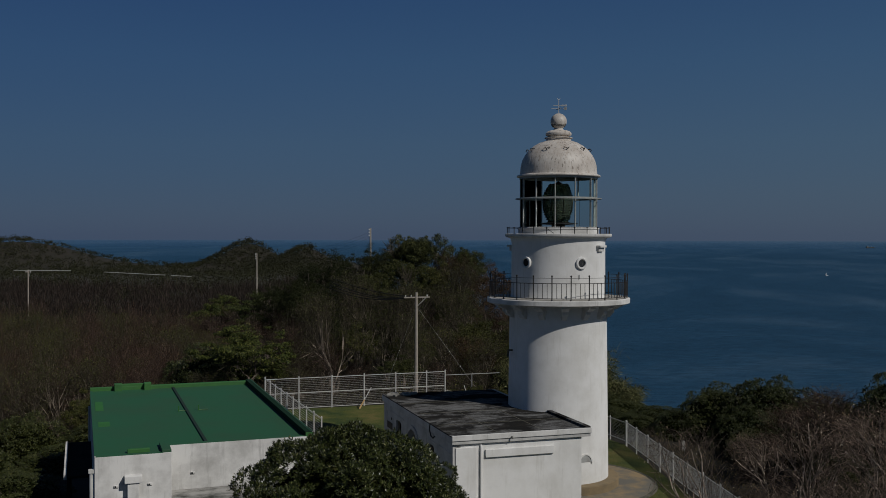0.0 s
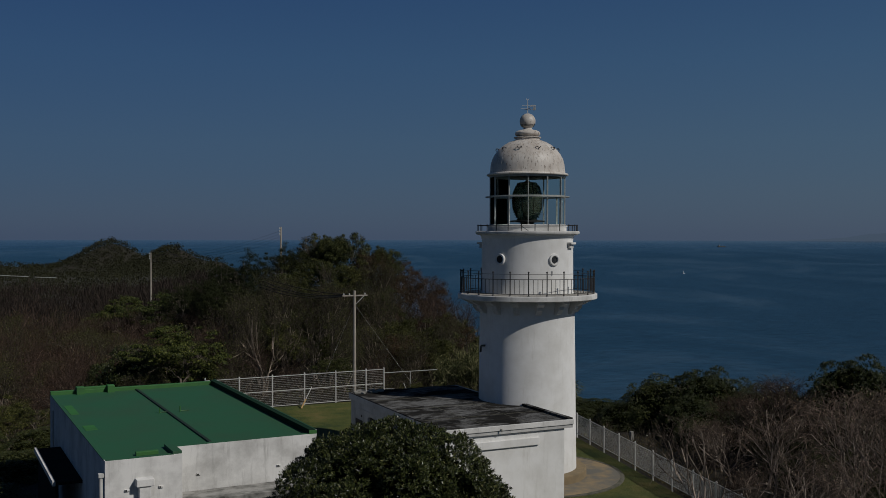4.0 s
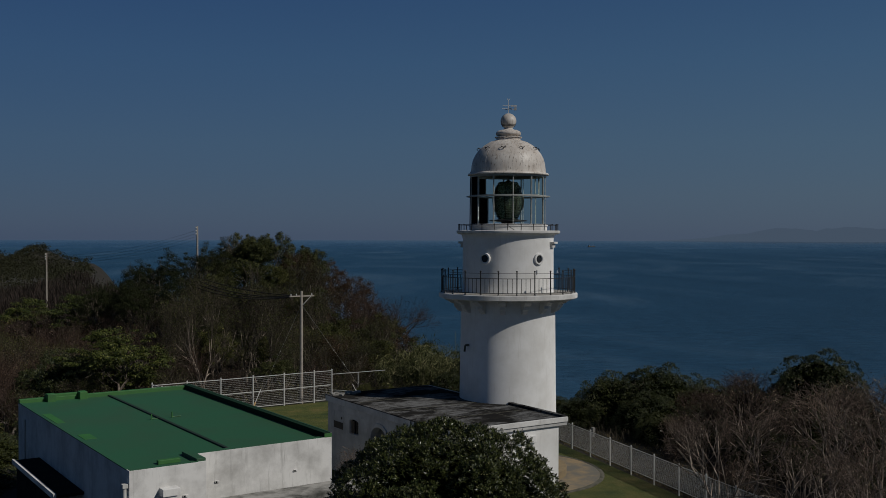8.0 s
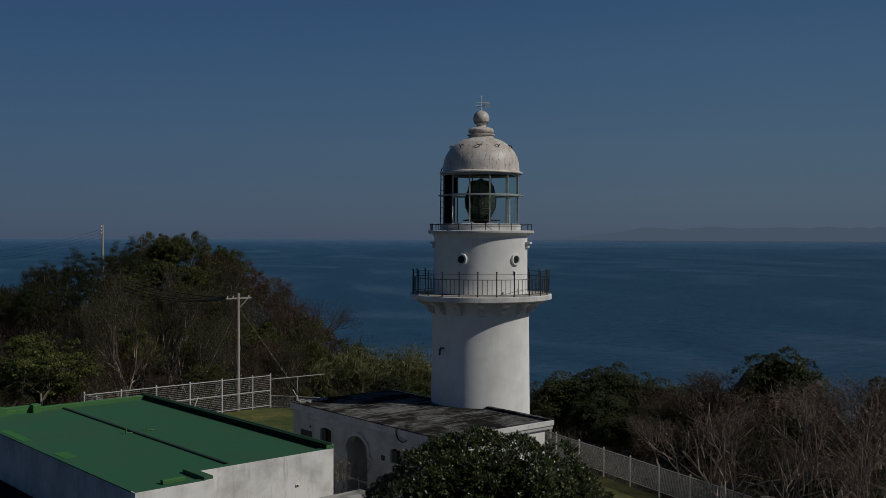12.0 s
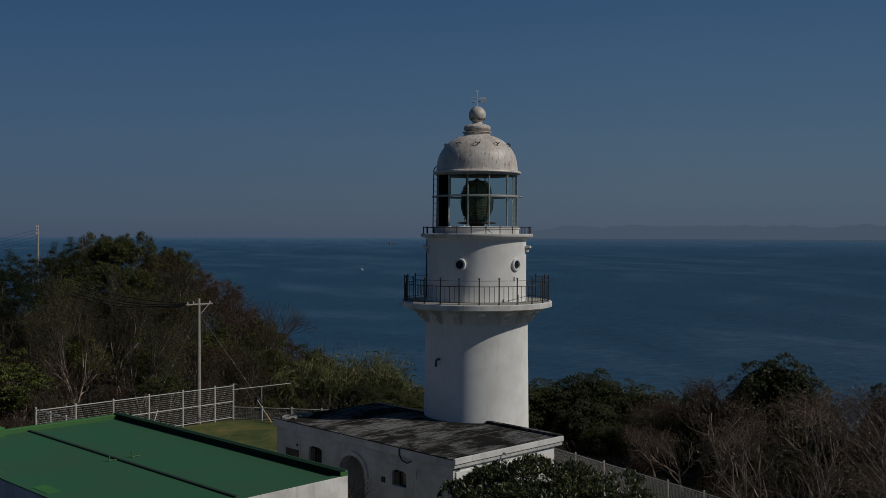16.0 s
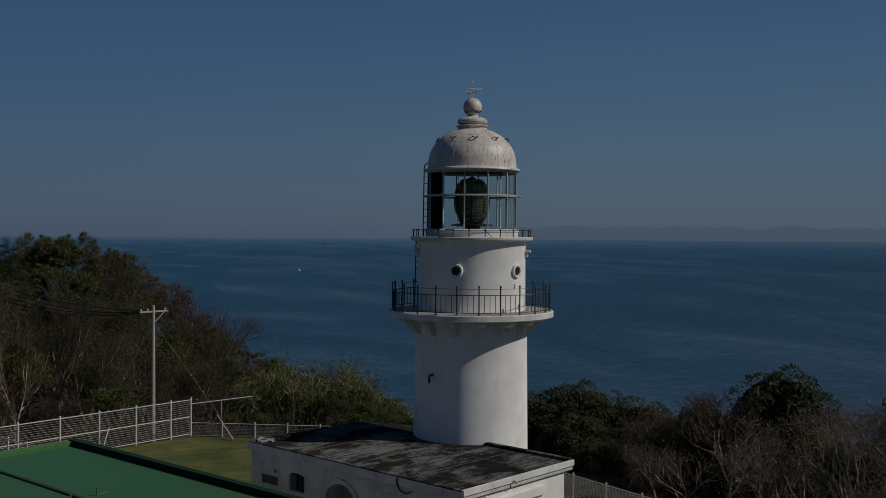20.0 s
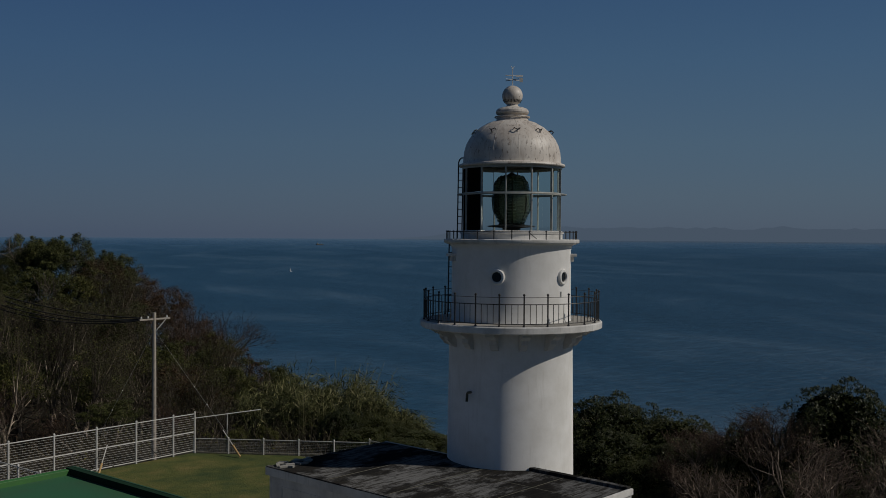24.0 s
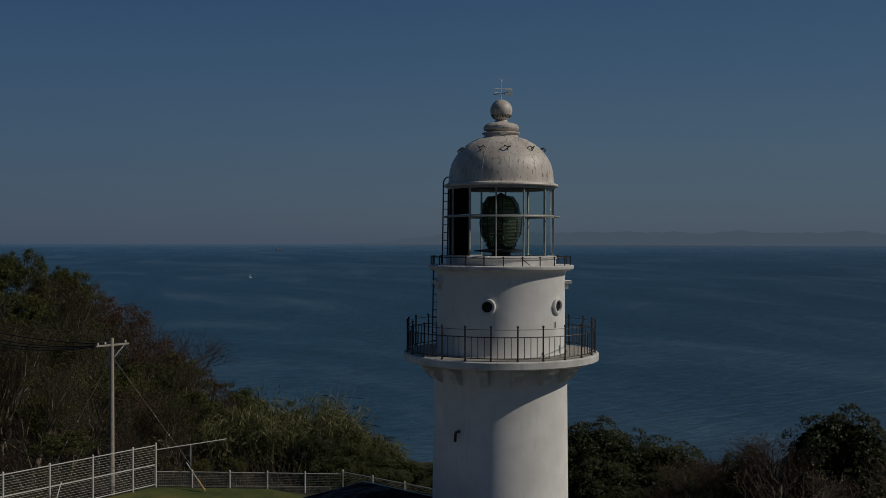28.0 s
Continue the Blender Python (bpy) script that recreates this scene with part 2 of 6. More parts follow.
DOME = dome_paint()
ROOF = roof_felt()
LEAF = foliage("glossy_evergreen_leaf", (0.007, 0.011, 0.003), (0.063, 0.078, 0.021), (0.19, 0.185, 0.075), 0.42, 0.2, 0.32)
LEAF_GLOSS = foliage("glossy_rosette_leaf", (0.005, 0.009, 0.003), (0.056, 0.07, 0.018), (0.22, 0.215, 0.1), 0.36, 0.14, 0.35)
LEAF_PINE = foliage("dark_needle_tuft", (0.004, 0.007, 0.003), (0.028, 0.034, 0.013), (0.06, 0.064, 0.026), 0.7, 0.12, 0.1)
# darker leaf colour that stands for the shade deep inside the crowns
LEAF_INNER_SHADE = foliage("inner_shade_leaf", (0.006, 0.008, 0.003), (0.022, 0.026, 0.009), (0.04, 0.042, 0.016), 0.9, 0.1, 0.02)
LEAF_OLIVE = foliage("olive_leaf", (0.012, 0.015, 0.005), (0.07, 0.076, 0.022), (0.17, 0.16, 0.06), 0.55)
LEAF_PALE = foliage("pale_withered_leaf", (0.07, 0.045, 0.025), (0.24, 0.18, 0.12), (0.6, 0.54, 0.45), 0.7, 0.4)
LEAF_BRIGHT = foliage("yellow_green_leaf", (0.012, 0.02, 0.006), (0.066, 0.08, 0.02), (0.18, 0.18, 0.058), 0.5)
LEAF_DRY = foliage("dry_brown_leaf", (0.016, 0.01, 0.006), (0.075, 0.043, 0.022), (0.22, 0.17, 0.11), 0.7)
GRASS_DRY = foliage("withered_grass", (0.05, 0.04, 0.018), (0.16, 0.125, 0.065), (0.26, 0.21, 0.12), 0.8, 0.2)
REED_LEAF = foliage("reed_leaf", (0.018, 0.025, 0.008), (0.145, 0.148, 0.055), (0.4, 0.35, 0.19), 0.6, 0.3)
BARK = bark("grey_brown_bark", (0.055, 0.047, 0.038), (0.165, 0.142, 0.118))
BARK_MID = bark("weathered_limb_bark", (0.08, 0.068, 0.055), (0.25, 0.215, 0.178))
BARK_PALE = bark("pale_grey_bark", (0.15, 0.122, 0.1), (0.4, 0.345, 0.285))
TWIG_PALE = bark("grey_brown_twig", (0.078, 0.058, 0.046), (0.235, 0.183, 0.145))
TWIG = bark("brown_twig", (0.029, 0.025, 0.018), (0.088, 0.076, 0.054))
TWIG_RED = bark("reddish_twig", (0.034, 0.0235, 0.0185), (0.094, 0.065, 0.051))
FAR_TWIG = bark("far_brown_twig", (0.02, 0.015, 0.012), (0.055, 0.042, 0.034))
FAR_LEAF = foliage("far_evergreen_leaf", (0.018, 0.02, 0.012), (0.034, 0.036, 0.019), (0.055, 0.052, 0.03), 0.7, 0.12, 0.1)


def ground_material():
    m, nt, b = material("scrub_ground", 0.95)
    a = noise_at(nt, 0.22, 8, 0.65)
    col = ramp(nt, a.outputs[0], [(0.35, (0.012, 0.012, 0.006)), (0.55, (0.022, 0.018, 0.011)), (0.7, (0.04, 0.031, 0.02))]).outputs[0]
    g = noise_at(nt, 6, 6, 0.7)
    col = mix(nt, 1.0, col, ramp(nt, g.outputs[0], [(0.3, (0.6,) * 3), (0.7, (1.2,) * 3)]).outputs[0], "MULTIPLY")
    nt.links.new(col, b.inputs["Base Color"])
    bump(nt, b, g.outputs[0], 0.8, 0.1)
    return m


def lawn_material():
    m, nt, b = material("winter_lawn", 0.9)
    a = noise_at(nt, 0.5, 7, 0.65)
    col = ramp(nt, a.outputs[0], [(0.38, (0.029, 0.05, 0.006)), (0.52, (0.07, 0.082, 0.012)), (0.66, (0.125, 0.108, 0.027))]).outputs[0]
    g = noise_at(nt, 25, 5, 0.75)
    col = mix(nt, 1.0, col, ramp(nt, g.outputs[0], [(0.3, (0.65,) * 3), (0.7, (1.2,) * 3)]).outputs[0], "MULTIPLY")
    nt.links.new(col, b.inputs["Base Color"])
    bump(nt, b, g.outputs[0], 0.9, 0.05)
    return m


def sea_material():
    m, nt, b = material("sea_water", 0.3)
    big = noise_at(nt, 0.0042, 7, 0.6, (1.2, 0.4, 1))
    big.inputs["Distortion"].default_value = 2.2
    col = ramp(nt, big.outputs[0], [(0.32, (0.014, 0.053, 0.097)), (0.5, (0.019, 0.065, 0.117)), (0.6, (0.034, 0.085, 0.141)), (0.7, (0.049, 0.103, 0.161))]).outputs[0]
    b.inputs["IOR"].default_value = 1.33
    swell = noise_at(nt, 0.07, 4, 0.6, (0.5, 1.8, 1))
    chop = noise_at(nt, 0.3, 5, 0.65, (0.35, 1.5, 1))
    # light and dark sides of small waves, painted into the water's colour
    ripple_shade = noise_at(nt, 0.26, 6, 0.72, (0.45, 1.1, 1))
    ripple_shade.inputs["Distortion"].default_value = 0.6
    col = mix(nt, 1.0, col, ramp(nt, ripple_shade.outputs[0], [(0.35, (0.72,) * 3), (0.65, (1.28,) * 3)]).outputs[0], "MULTIPLY")
    nt.links.new(col, b.inputs["Base Color"])
    add = nt.nodes.new("ShaderNodeMath")
    add.operation = "ADD"
    nt.links.new(swell.outputs[0], add.inputs[0])
    nt.links.new(chop.outputs[0], add.inputs[1])
    bump(nt, b, add.outputs[0], 1.0, 1.7)
    # calmer water in the offing: the waves flatten with the distance from the shore
    tc = nt.nodes.new("ShaderNodeTexCoord")
    far = nt.nodes.new("ShaderNodeVectorMath")
    far.operation = "LENGTH"
    nt.links.new(tc.outputs["Object"], far.inputs[0])
    calm = nt.nodes.new("ShaderNodeMapRange")
    calm.inputs["From Min"].default_value, calm.inputs["From Max"].default_value = 2000, 4700
    calm.inputs["To Min"].default_value, calm.inputs["To Max"].default_value = 1.0, 0.22
    nt.links.new(far.outputs["Value"], calm.inputs["Value"])
    relief = [n for n in nt.nodes if n.bl_idname == "ShaderNodeBump"][0]
    nt.links.new(calm.outputs[0], relief.inputs["Strength"])
    b.inputs["Specular IOR Level"].default_value = 0.46
    gloss = nt.nodes.new("ShaderNodeMath")
    gloss.operation = "MULTIPLY"
    gloss.inputs[1].default_value = 0.4
    nt.links.new(calm.outputs[0], gloss.inputs[0])
    nt.links.new(gloss.outputs[0], b.inputs["Roughness"])
    return m


def glass(name, tint, rough=0.02):
    m, nt, b = material(name, rough)
    b.inputs["Base Color"].default_value = (*tint, 1)
    b.inputs["Transmission Weight"].default_value = 1.0
    b.inputs["IOR"].default_value = 1.03
    b.inputs["Specular IOR Level"].default_value = 0.5
    return m


GROUND, LAWN, SEA = ground_material(), lawn_material(), sea_material()
GLASS = glass("lantern_glass", (0.72, 0.86, 0.84))
lens_m, lens_nt, lens_b = material("fresnel_glass", 0.08)
lens_b.inputs["Base Color"].default_value = (0.38, 0.45, 0.33, 1)
lens_b.inputs["Transmission Weight"].default_value = 0.9
lens_b.inputs["IOR"].default_value = 1.5
LENS = lens_m
brass_m, _, brass_b = material("dull_brass", 0.4, 0.8)
brass_b.inputs["Base Color"].default_value = (0.045, 0.04, 0.022, 1)
BRASS = brass_m
dark_glass_m, _, dgb = material("dark_window_glass", 0.08)
dgb.inputs["Base Color"].default_value = (0.01, 0.012, 0.014, 1)
DARK_GLASS = dark_glass_m


# ---------------------------------------------------------------- mesh helpers
def finish(mesh, mat, smooth=0):
    mesh.materials.append(mat)
    if smooth:
        mesh.polygons.foreach_set("use_smooth", [True] * len(mesh.polygons))
        mesh.set_sharp_from_angle(angle=radians(smooth))
    mesh.update()
    return mesh


def mesh_of(bm, name, mat, smooth=0):
    bmesh.ops.recalc_face_normals(bm, faces=bm.faces)
    me = bpy.data.meshes.new(name)
    bm.to_mesh(me)
    bm.free()
    return finish(me, mat, smooth)


def thing(name, at=(0, 0, 0), turn=0.0, label="", category="", group="", kind=""):
    ob = new(name)
    ob.matrix_world = pose(*at, 0, 0, turn)
    return tagged(ob, label, category, group, kind)


def part(name, bm, mat, parent, label="", smooth=0, at=None):
    """Links a bmesh (or a ready mesh) as one mesh object under a thing or a part."""
    me = bm if isinstance(bm, bpy.types.Mesh) else mesh_of(bm, name, mat, smooth)
    ob = new(name, me)
    ob.parent = parent
    if at is not None:
        ob.matrix_local = at
    return tagged(ob, label)


def lathe(profile, n=96, a0=0.0, a1=2 * math.pi):
    """Turns a profile of (radius, height) round the z axis."""
    bm = bmesh.new()
    full = abs(a1 - a0 - 2 * math.pi) < 1e-6
    cols = n if full else n + 1
    rings = []
    for r, z in profile:
        if r < 1e-6:
            rings.append([bm.verts.new((0, 0, z))] * cols)
        else:
            rings.append([bm.verts.new((r * math.cos(a0 + (a1 - a0) * i / n), r * math.sin(a0 + (a1 - a0) * i / n), z)) for i in range(cols)])
    for lo, hi in zip(rings, rings[1:]):
        for i in range(n):
            j = (i + 1) % cols
            vs = []
            for v in (lo[i], lo[j], hi[j], hi[i]):
                if v not in vs:
                    vs.append(v)
            if len(vs) > 2:
                bm.faces.new(vs)
    return bm


def add_box(bm, x0, x1, y0, y1, z0, z1, m=None, bevel=0.0):
    r = bmesh.ops.create_cube(bm, size=1.0)
    mm = Matrix.Translation(((x0 + x1) / 2, (y0 + y1) / 2, (z0 + z1) / 2)) @ Matrix.Diagonal((x1 - x0, y1 - y0, z1 - z0, 1))
    bmesh.ops.transform(bm, matrix=mm, verts=r["verts"])
    if bevel:
        edges = list({e for v in r["verts"] for e in v.link_edges})
        out = bmesh.ops.bevel(bm, geom=edges, offset=bevel, segments=2, affect="EDGES", profile=0.5)
        vs = list({v for f in out["faces"] for v in f.verts} | {v for v in r["verts"] if v.is_valid})
    else:
        vs = r["verts"]
    if m is not None:
        bmesh.ops.transform(bm, matrix=m, verts=vs)
    return bm


def box(x0, x1, y0, y1, z0, z1, bevel=0.01):
    return add_box(bmesh.new(), x0, x1, y0, y1, z0, z1, None, bevel)


def add_tube(bm, pts, radius, n=8, caps=True):
    """A round bar along points; radius is one number or one for each point."""
    pts = [Vector(p) for p in pts]
    rad = radius if isinstance(radius, (list, tuple)) else [radius] * len(pts)
    rings = []
    for i, p in enumerate(pts):
        d = (pts[min(i + 1, len(pts) - 1)] - pts[max(i - 1, 0)]).normalized()
        a = d.orthogonal().normalized() if i == 0 else (a - d * a.dot(d)).normalized()
        b = d.cross(a)
        rings.append([bm.verts.new(p + (a * math.cos(2 * math.pi * k / n) + b * math.sin(2 * math.pi * k / n)) * rad[i]) for k in range(n)])
    for lo, hi in zip(rings, rings[1:]):
        for k in range(n):
            bm.faces.new((lo[k], lo[(k + 1) % n], hi[(k + 1) % n], hi[k]))
    if caps:
        bm.faces.new(rings[0][::-1])
        bm.faces.new(rings[-1])
    return bm


def tube(pts, radius, n=8):
    return add_tube(bmesh.new(), pts, radius, n)


def ring_bar(radius, z, r, n=96, sides=6):
    bm = bmesh.new()
    rings = []
    for i in range(n):
        a = 2 * math.pi * i / n
        rings.append([bm.verts.new(((radius + r * math.cos(2 * math.pi * k / sides)) * math.cos(a), (radius + r * math.cos(2 * math.pi * k / sides)) * math.sin(a), z + r * math.sin(2 * math.pi * k / sides))) for k in range(sides)])
    for i in range(n):
        lo, hi = rings[i], rings[(i + 1) % n]
        for k in range(sides):
            bm.faces.new((lo[k], hi[k], hi[(k + 1) % sides], lo[(k + 1) % sides]))
    return bm


def prism(outline, y0, y1, bm=None):
    """An outline in x and z, drawn out from y0 to y1."""
    bm = bm or bmesh.new()
    f = [bm.verts.new((x, y0, z)) for x, z in outline]
    g = [bm.verts.new((x, y1, z)) for x, z in outline]
    bm.faces.new(f)
    bm.faces.new(g[::-1])
    for i in range(len(f)):
        j = (i + 1) % len(f)
        bm.faces.new((f[j], f[i], g[i], g[j]))
    return bm


def arch(x0, x1, z, rise, n=10):
    """Points along an arch from (x0, z) over to (x1, z)."""
    c, w = (x0 + x1) / 2, (x1 - x0) / 2
    return [(c - w * math.cos(math.pi * i / n), z + rise * math.sin(math.pi * i / n)) for i in range(n + 1)]


def pierced_wall(length, z0, z1, depth, holes):
    """A wall along x with its face at y = 0, with arched or flat openings (x0, x1, low, spring, rise)."""
    bm = bmesh.new()
    x = 0.0
    for a, b, low, spring, rise in sorted(holes):
        add_box(bm, x, a, 0, depth, z0, z1)
        if low > z0 + 0.01:
            add_box(bm, a, b, 0, depth, z0, low)
        top = arch(a, b, spring, rise) if rise > 0 else [(a, spring), (b, spring)]
        for (xa, za), (xb, zb) in zip(top, top[1:]):
            prism([(xa, za), (xb, zb), (xb, z1), (xa, z1)], 0, depth, bm)
        x = b
    add_box(bm, x, length, 0, depth, z0, z1)
    return bm


def on_circle(r, deg):
    """A place on the tower's circle; degrees from south (the side of the entrance court), turning west."""
    a = radians(deg)
    return (-r * math.sin(a), -r * math.cos(a))


def facing(r, deg, z):
    """A pose at that place whose local -y looks outwards."""
    x, y = on_circle(r, deg)
    return Matrix.Translation((x, y, z)) @ Matrix.Rotation(-radians(deg), 4, "Z")


# ---------------------------------------------------------------- terrain and sea
COAST = [(60, -140), (34, -60), (24, -25), (19, 0), (15, 14), (6, 26), (2, 36), (1, 55), (-8, 72), (-24, 92), (-60, 180), (-120, 430), (-215, 800), (-260, 1150)]


def coast_distance(x, y):
    """Metres inland (positive) from the coast line, which runs northwards."""
    best, side = 1e9, 1
    for (ax, ay), (bx, by) in zip(COAST, COAST[1:]):
        dx, dy = bx - ax, by - ay
        s = max(0.0, min(1.0, ((x - ax) * dx + (y - ay) * dy) / (dx * dx + dy * dy)))
        px, py = ax + dx * s, ay + dy * s
        d = math.hypot(x - px, y - py)
        if d < best:
            best, side = d, 1 if dx * (y - ay) - dy * (x - ax) > 0 else -1
    return best * side


def bell(x, y, cx, cy, sx, sy):
    return math.exp(-((x - cx) / sx) ** 2 - ((y - cy) / sy) ** 2)


def smooth(a, b, v):
    t = max(0.0, min(1.0, (v - a) / (b - a)))
    return t * t * (3 - 2 * t)


def height(x, y):
    """The ground's height above the datum at the tower's foot."""
    h = 0.66
    h -= 4.5 * smooth(20, 40, -x - 0.25 * y)
    h -= 2.2 * smooth(21, 27, math.hypot(x + 6, (y - 2) * 0.95)) * (1 - smooth(-26, -20, -abs(y + 40)))
    h += 6.5 * bell(x, y, -15, 49, 10, 12) + 3.5 * bell(x, y, -22, 58, 12, 10)
    h += 1.0 * bell(x, y, -50, 100, 40, 30)
    if y > 120:
        h -= 5.5 * smooth(120, 420, y) + 6.0 * smooth(380, 700, y)
        h += 23.5 * bell(x, y, -462, 690, 44, 110) + 20 * bell(x, y, -293, 753, 18, 70) + 16.5 * bell(x, y, -247, 769, 14, 60)
        h += 2.5 * bell(x, y, -270, 740, 50, 70) + 1.5 * bell(x, y, -350, 700, 30, 60)
    h += 0.5 * noise.noise(Vector((x * 0.07, y * 0.07, 0))) * smooth(23, 32, math.hypot(x + 6, y - 2))
    h -= 40 * smooth(830, 900, y)
    d = coast_distance(x, y)
    h -= 46 * (1 - smooth(-38, 3, d))
    return max(h, -46)


def axis_points(lo, hi, near_lo, near_hi, step, grow):
    pts = list(np.arange(near_lo, near_hi + 1e-6, step))
    s = step
    while pts[-1] < hi:
        s *= grow
        pts.append(pts[-1] + s)
    s = step
    while pts[0] > lo:
        s *= grow
        pts.insert(0, pts[0] - s)
    return pts


def build_ground():
    xs, ys = axis_points(-760, 90, -60, 30, 1.5, 1.032), axis_points(-200, 1000, -50, 90, 1.5, 1.032)
    verts = [(x, y, height(x, y)) for y in ys for x in xs]
    w = len(xs)
    faces = [(j * w + i, j * w + i + 1, (j + 1) * w + i + 1, (j + 1) * w + i) for j in range(len(ys) - 1) for i in range(w - 1)]
    me = bpy.data.meshes.new("ground")
    me.from_pydata(verts, [], faces)
    tagged(new("ground", finish(me, GROUND, 60)), "dark scrubby headland ground falling to the sea", "ground", "", "structure")


def build_sea():
    """The sea: flat near the shore, out to the horizon."""
    bm = bmesh.new()
    rings = []
    for r, z in ((5, -42), (400, -42), (1200, -38), (2500, -30), (4700, -13)):
        rings.append([bm.verts.new((r * math.cos(2 * math.pi * k / 160), r * math.sin(2 * math.pi * k / 160), z)) for k in range(160)])
    for lo, hi in zip(rings, rings[1:]):
        for k in range(160):
            bm.faces.new((lo[k], lo[(k + 1) % 160], hi[(k + 1) % 160], hi[k]))
    bm.faces.new(rings[0])
    me = mesh_of(bm, "water", SEA, 60)
    tagged(new("water", me), "calm dark blue open sea with faint streaks", "sea", "", "structure")


build_ground()
build_sea()

# lawn and paved ring at the tower's foot
LAWN_EDGE = [(-18.2, 13.8), (-8.3, 19.5), (-3.4, 17.3), (3.0, 8.6), (6.0, -3.0), (9.2, -15.5), (4.0, -16.0), (-5.5, -11.0), (-7.5, -8.5), (-13.0, 1.0), (-14.0, 4.0)]
bm = bmesh.new()
top = [bm.verts.new((x, y, 0.825 - 0.009 * x)) for x, y in LAWN_EDGE]
low = [bm.verts.new((x, y, 0.5)) for x, y in LAWN_EDGE]
bm.faces.new(top)
for i in range(len(top)):
    j = (i + 1) % len(top)
    bm.faces.new((top[i], low[i], low[j], top[j]))
tagged(new("lawn", mesh_of(bm, "lawn", LAWN)), "dry olive-green winter lawn inside the fence", "lawn", "", "structure")
tagged(new("pavement", mesh_of(lathe([(0.1, 0.8), (0.1, 0.845), (4.26, 0.845), (4.28, 0.82), (4.28, 0.6)], 72), "pavement", SAND_CONCRETE, 40)), "sand-coloured round paving at the tower's foot", "pavement", "", "structure")


tagged(new("paving_edge", mesh_of(lathe([(4.14, 0.83), (4.14, 0.853), (4.28, 0.856), (4.32, 0.84), (4.32, 0.6)], 72), "paving_edge", KERB_GREY, 40)), "grey concrete edge round the paving", "kerb", "", "structure")


# ---------------------------------------------------------------- lighthouse
def build_lighthouse():
    lh = thing("lighthouse", (0, 0, 0), 0, "white round lighthouse with black gallery railing and domed lantern", "lighthouse")
    part("plinth", lathe([(0.0, 0.7), (2.65, 0.7), (2.65, 1.16), (2.61, 1.2), (2.1, 1.2)]), PLINTH, lh, "sand-coloured concrete base ring", 40)
    part("tower_shaft", lathe([(2.205, 0.95), (2.19, 2.0), (2.15, 5.0), (2.125, 7.0), (2.11, 8.3), (2.2, 8.5), (2.24, 8.7), (0.0, 8.7)], 128), WHITE, lh, "smooth white tower wall", 40)
    part("gallery_slab", lathe([(0.0, 8.68), (3.02, 8.68), (3.1, 8.72), (3.1, 8.9), (3.07, 8.93), (0.0, 8.93)], 128), WHITE_WORN, lh, "round white gallery floor slab", 40)
    part("gallery_floor", lathe([(2.0, 8.925), (2.0, 8.94), (2.98, 8.94), (3.0, 8.925)], 128), SLAB_TOP, lh, "worn grey-brown gallery floor", 40)
    # corbels
    bm = prism([(0.0, 8.68), (0.74, 8.68), (0.74, 8.59), (0.62, 8.55), (0.5, 8.46), (0.4, 8.44), (0.0, 8.44)], -0.15, 0.15)
    prism([(0.0, 8.45), (0.36, 8.45), (0.36, 8.3), (0.28, 8.24), (0.2, 8.12), (0.0, 8.06)], -0.12, 0.12, bm)
    bmesh.ops.rotate(bm, cent=(0, 0, 0), matrix=Matrix.Rotation(-math.pi / 2, 3, "Z"), verts=bm.verts)
    me = mesh_of(bm, "corbel", BRACKET_PAINT)
    for k in range(15):
        part("corbel", me, None, lh, "stained stone corbel under the gallery" if k == 0 else "", 0, facing(2.08, 14.5 + 24 * k, 0))
    part("drum", lathe([(2.07, 8.93), (2.04, 9.0), (2.037, 9.5), (2.03, 11.3), (2.06, 11.42), (2.12, 11.52), (0.0, 11.52)], 128), WHITE, lh, "white watch-room wall", 40)
    part("lantern_slab", lathe([(0.0, 11.51), (2.2, 11.51), (2.3, 11.56), (2.315, 11.58), (2.315, 11.66), (2.29, 11.68), (0.0, 11.68)], 128), WHITE_WORN, lh, "white round lantern floor slab", 40)

    # portholes
    for px_, py_, pz_ in ((-1.22, -1.57, 10.46), (1.06, -1.77, 10.44)):
        deg = math.degrees(math.atan2(-px_, -py_))
        bm = bmesh.new()
        prof = [(0.165, 0.03), (0.165, 0.13), (0.18, 0.15), (0.235, 0.15), (0.255, 0.13), (0.255, -0.05)]
        rings = [[bm.verts.new((r * math.cos(2 * math.pi * i / 32), -d, r * math.sin(2 * math.pi * i / 32))) for i in range(32)] for r, d in prof]
        for lo, hi in zip(rings, rings[1:]):
            for i in range(32):
                bm.faces.new((lo[i], lo[(i + 1) % 32], hi[(i + 1) % 32], hi[i]))
        port = part("porthole", bm, WHITE, lh, "round white-rimmed porthole with dark glass", 40, facing(1.97, deg, pz_))
        bm = bmesh.new()
        bmesh.ops.create_cone(bm, cap_ends=True, segments=32, radius1=0.17, radius2=0.17, depth=0.02, matrix=Matrix.Translation((0, -0.078, 0)) @ Matrix.Rotation(math.pi / 2, 4, "X"))
        part("glass", bm, DARK_GLASS, port, "dark porthole glass")
    for deg in (-62, 97, 140, 200):
        bm = box(-0.27, 0.27, -0.2, 0.1, 11.0, 11.09, 0.01)
        add_box(bm, -0.22, 0.22, -0.1, 0.1, 10.83, 11.0, None, 0.01)
        part("wall_vent", bm, WHITE_WORN, lh, "small white hooded vent under the lantern slab", 0, facing(2.03, deg, 0.1))
    bm = tube([(0, 0.02, 9.74), (0, -0.04, 9.74), (0, -0.04, 9.92)], 0.016, 6)
    part("bracket", bm, STEEL_PAINT, lh, "small bent metal bracket", 0, facing(2.02, -28.3, 0.05))
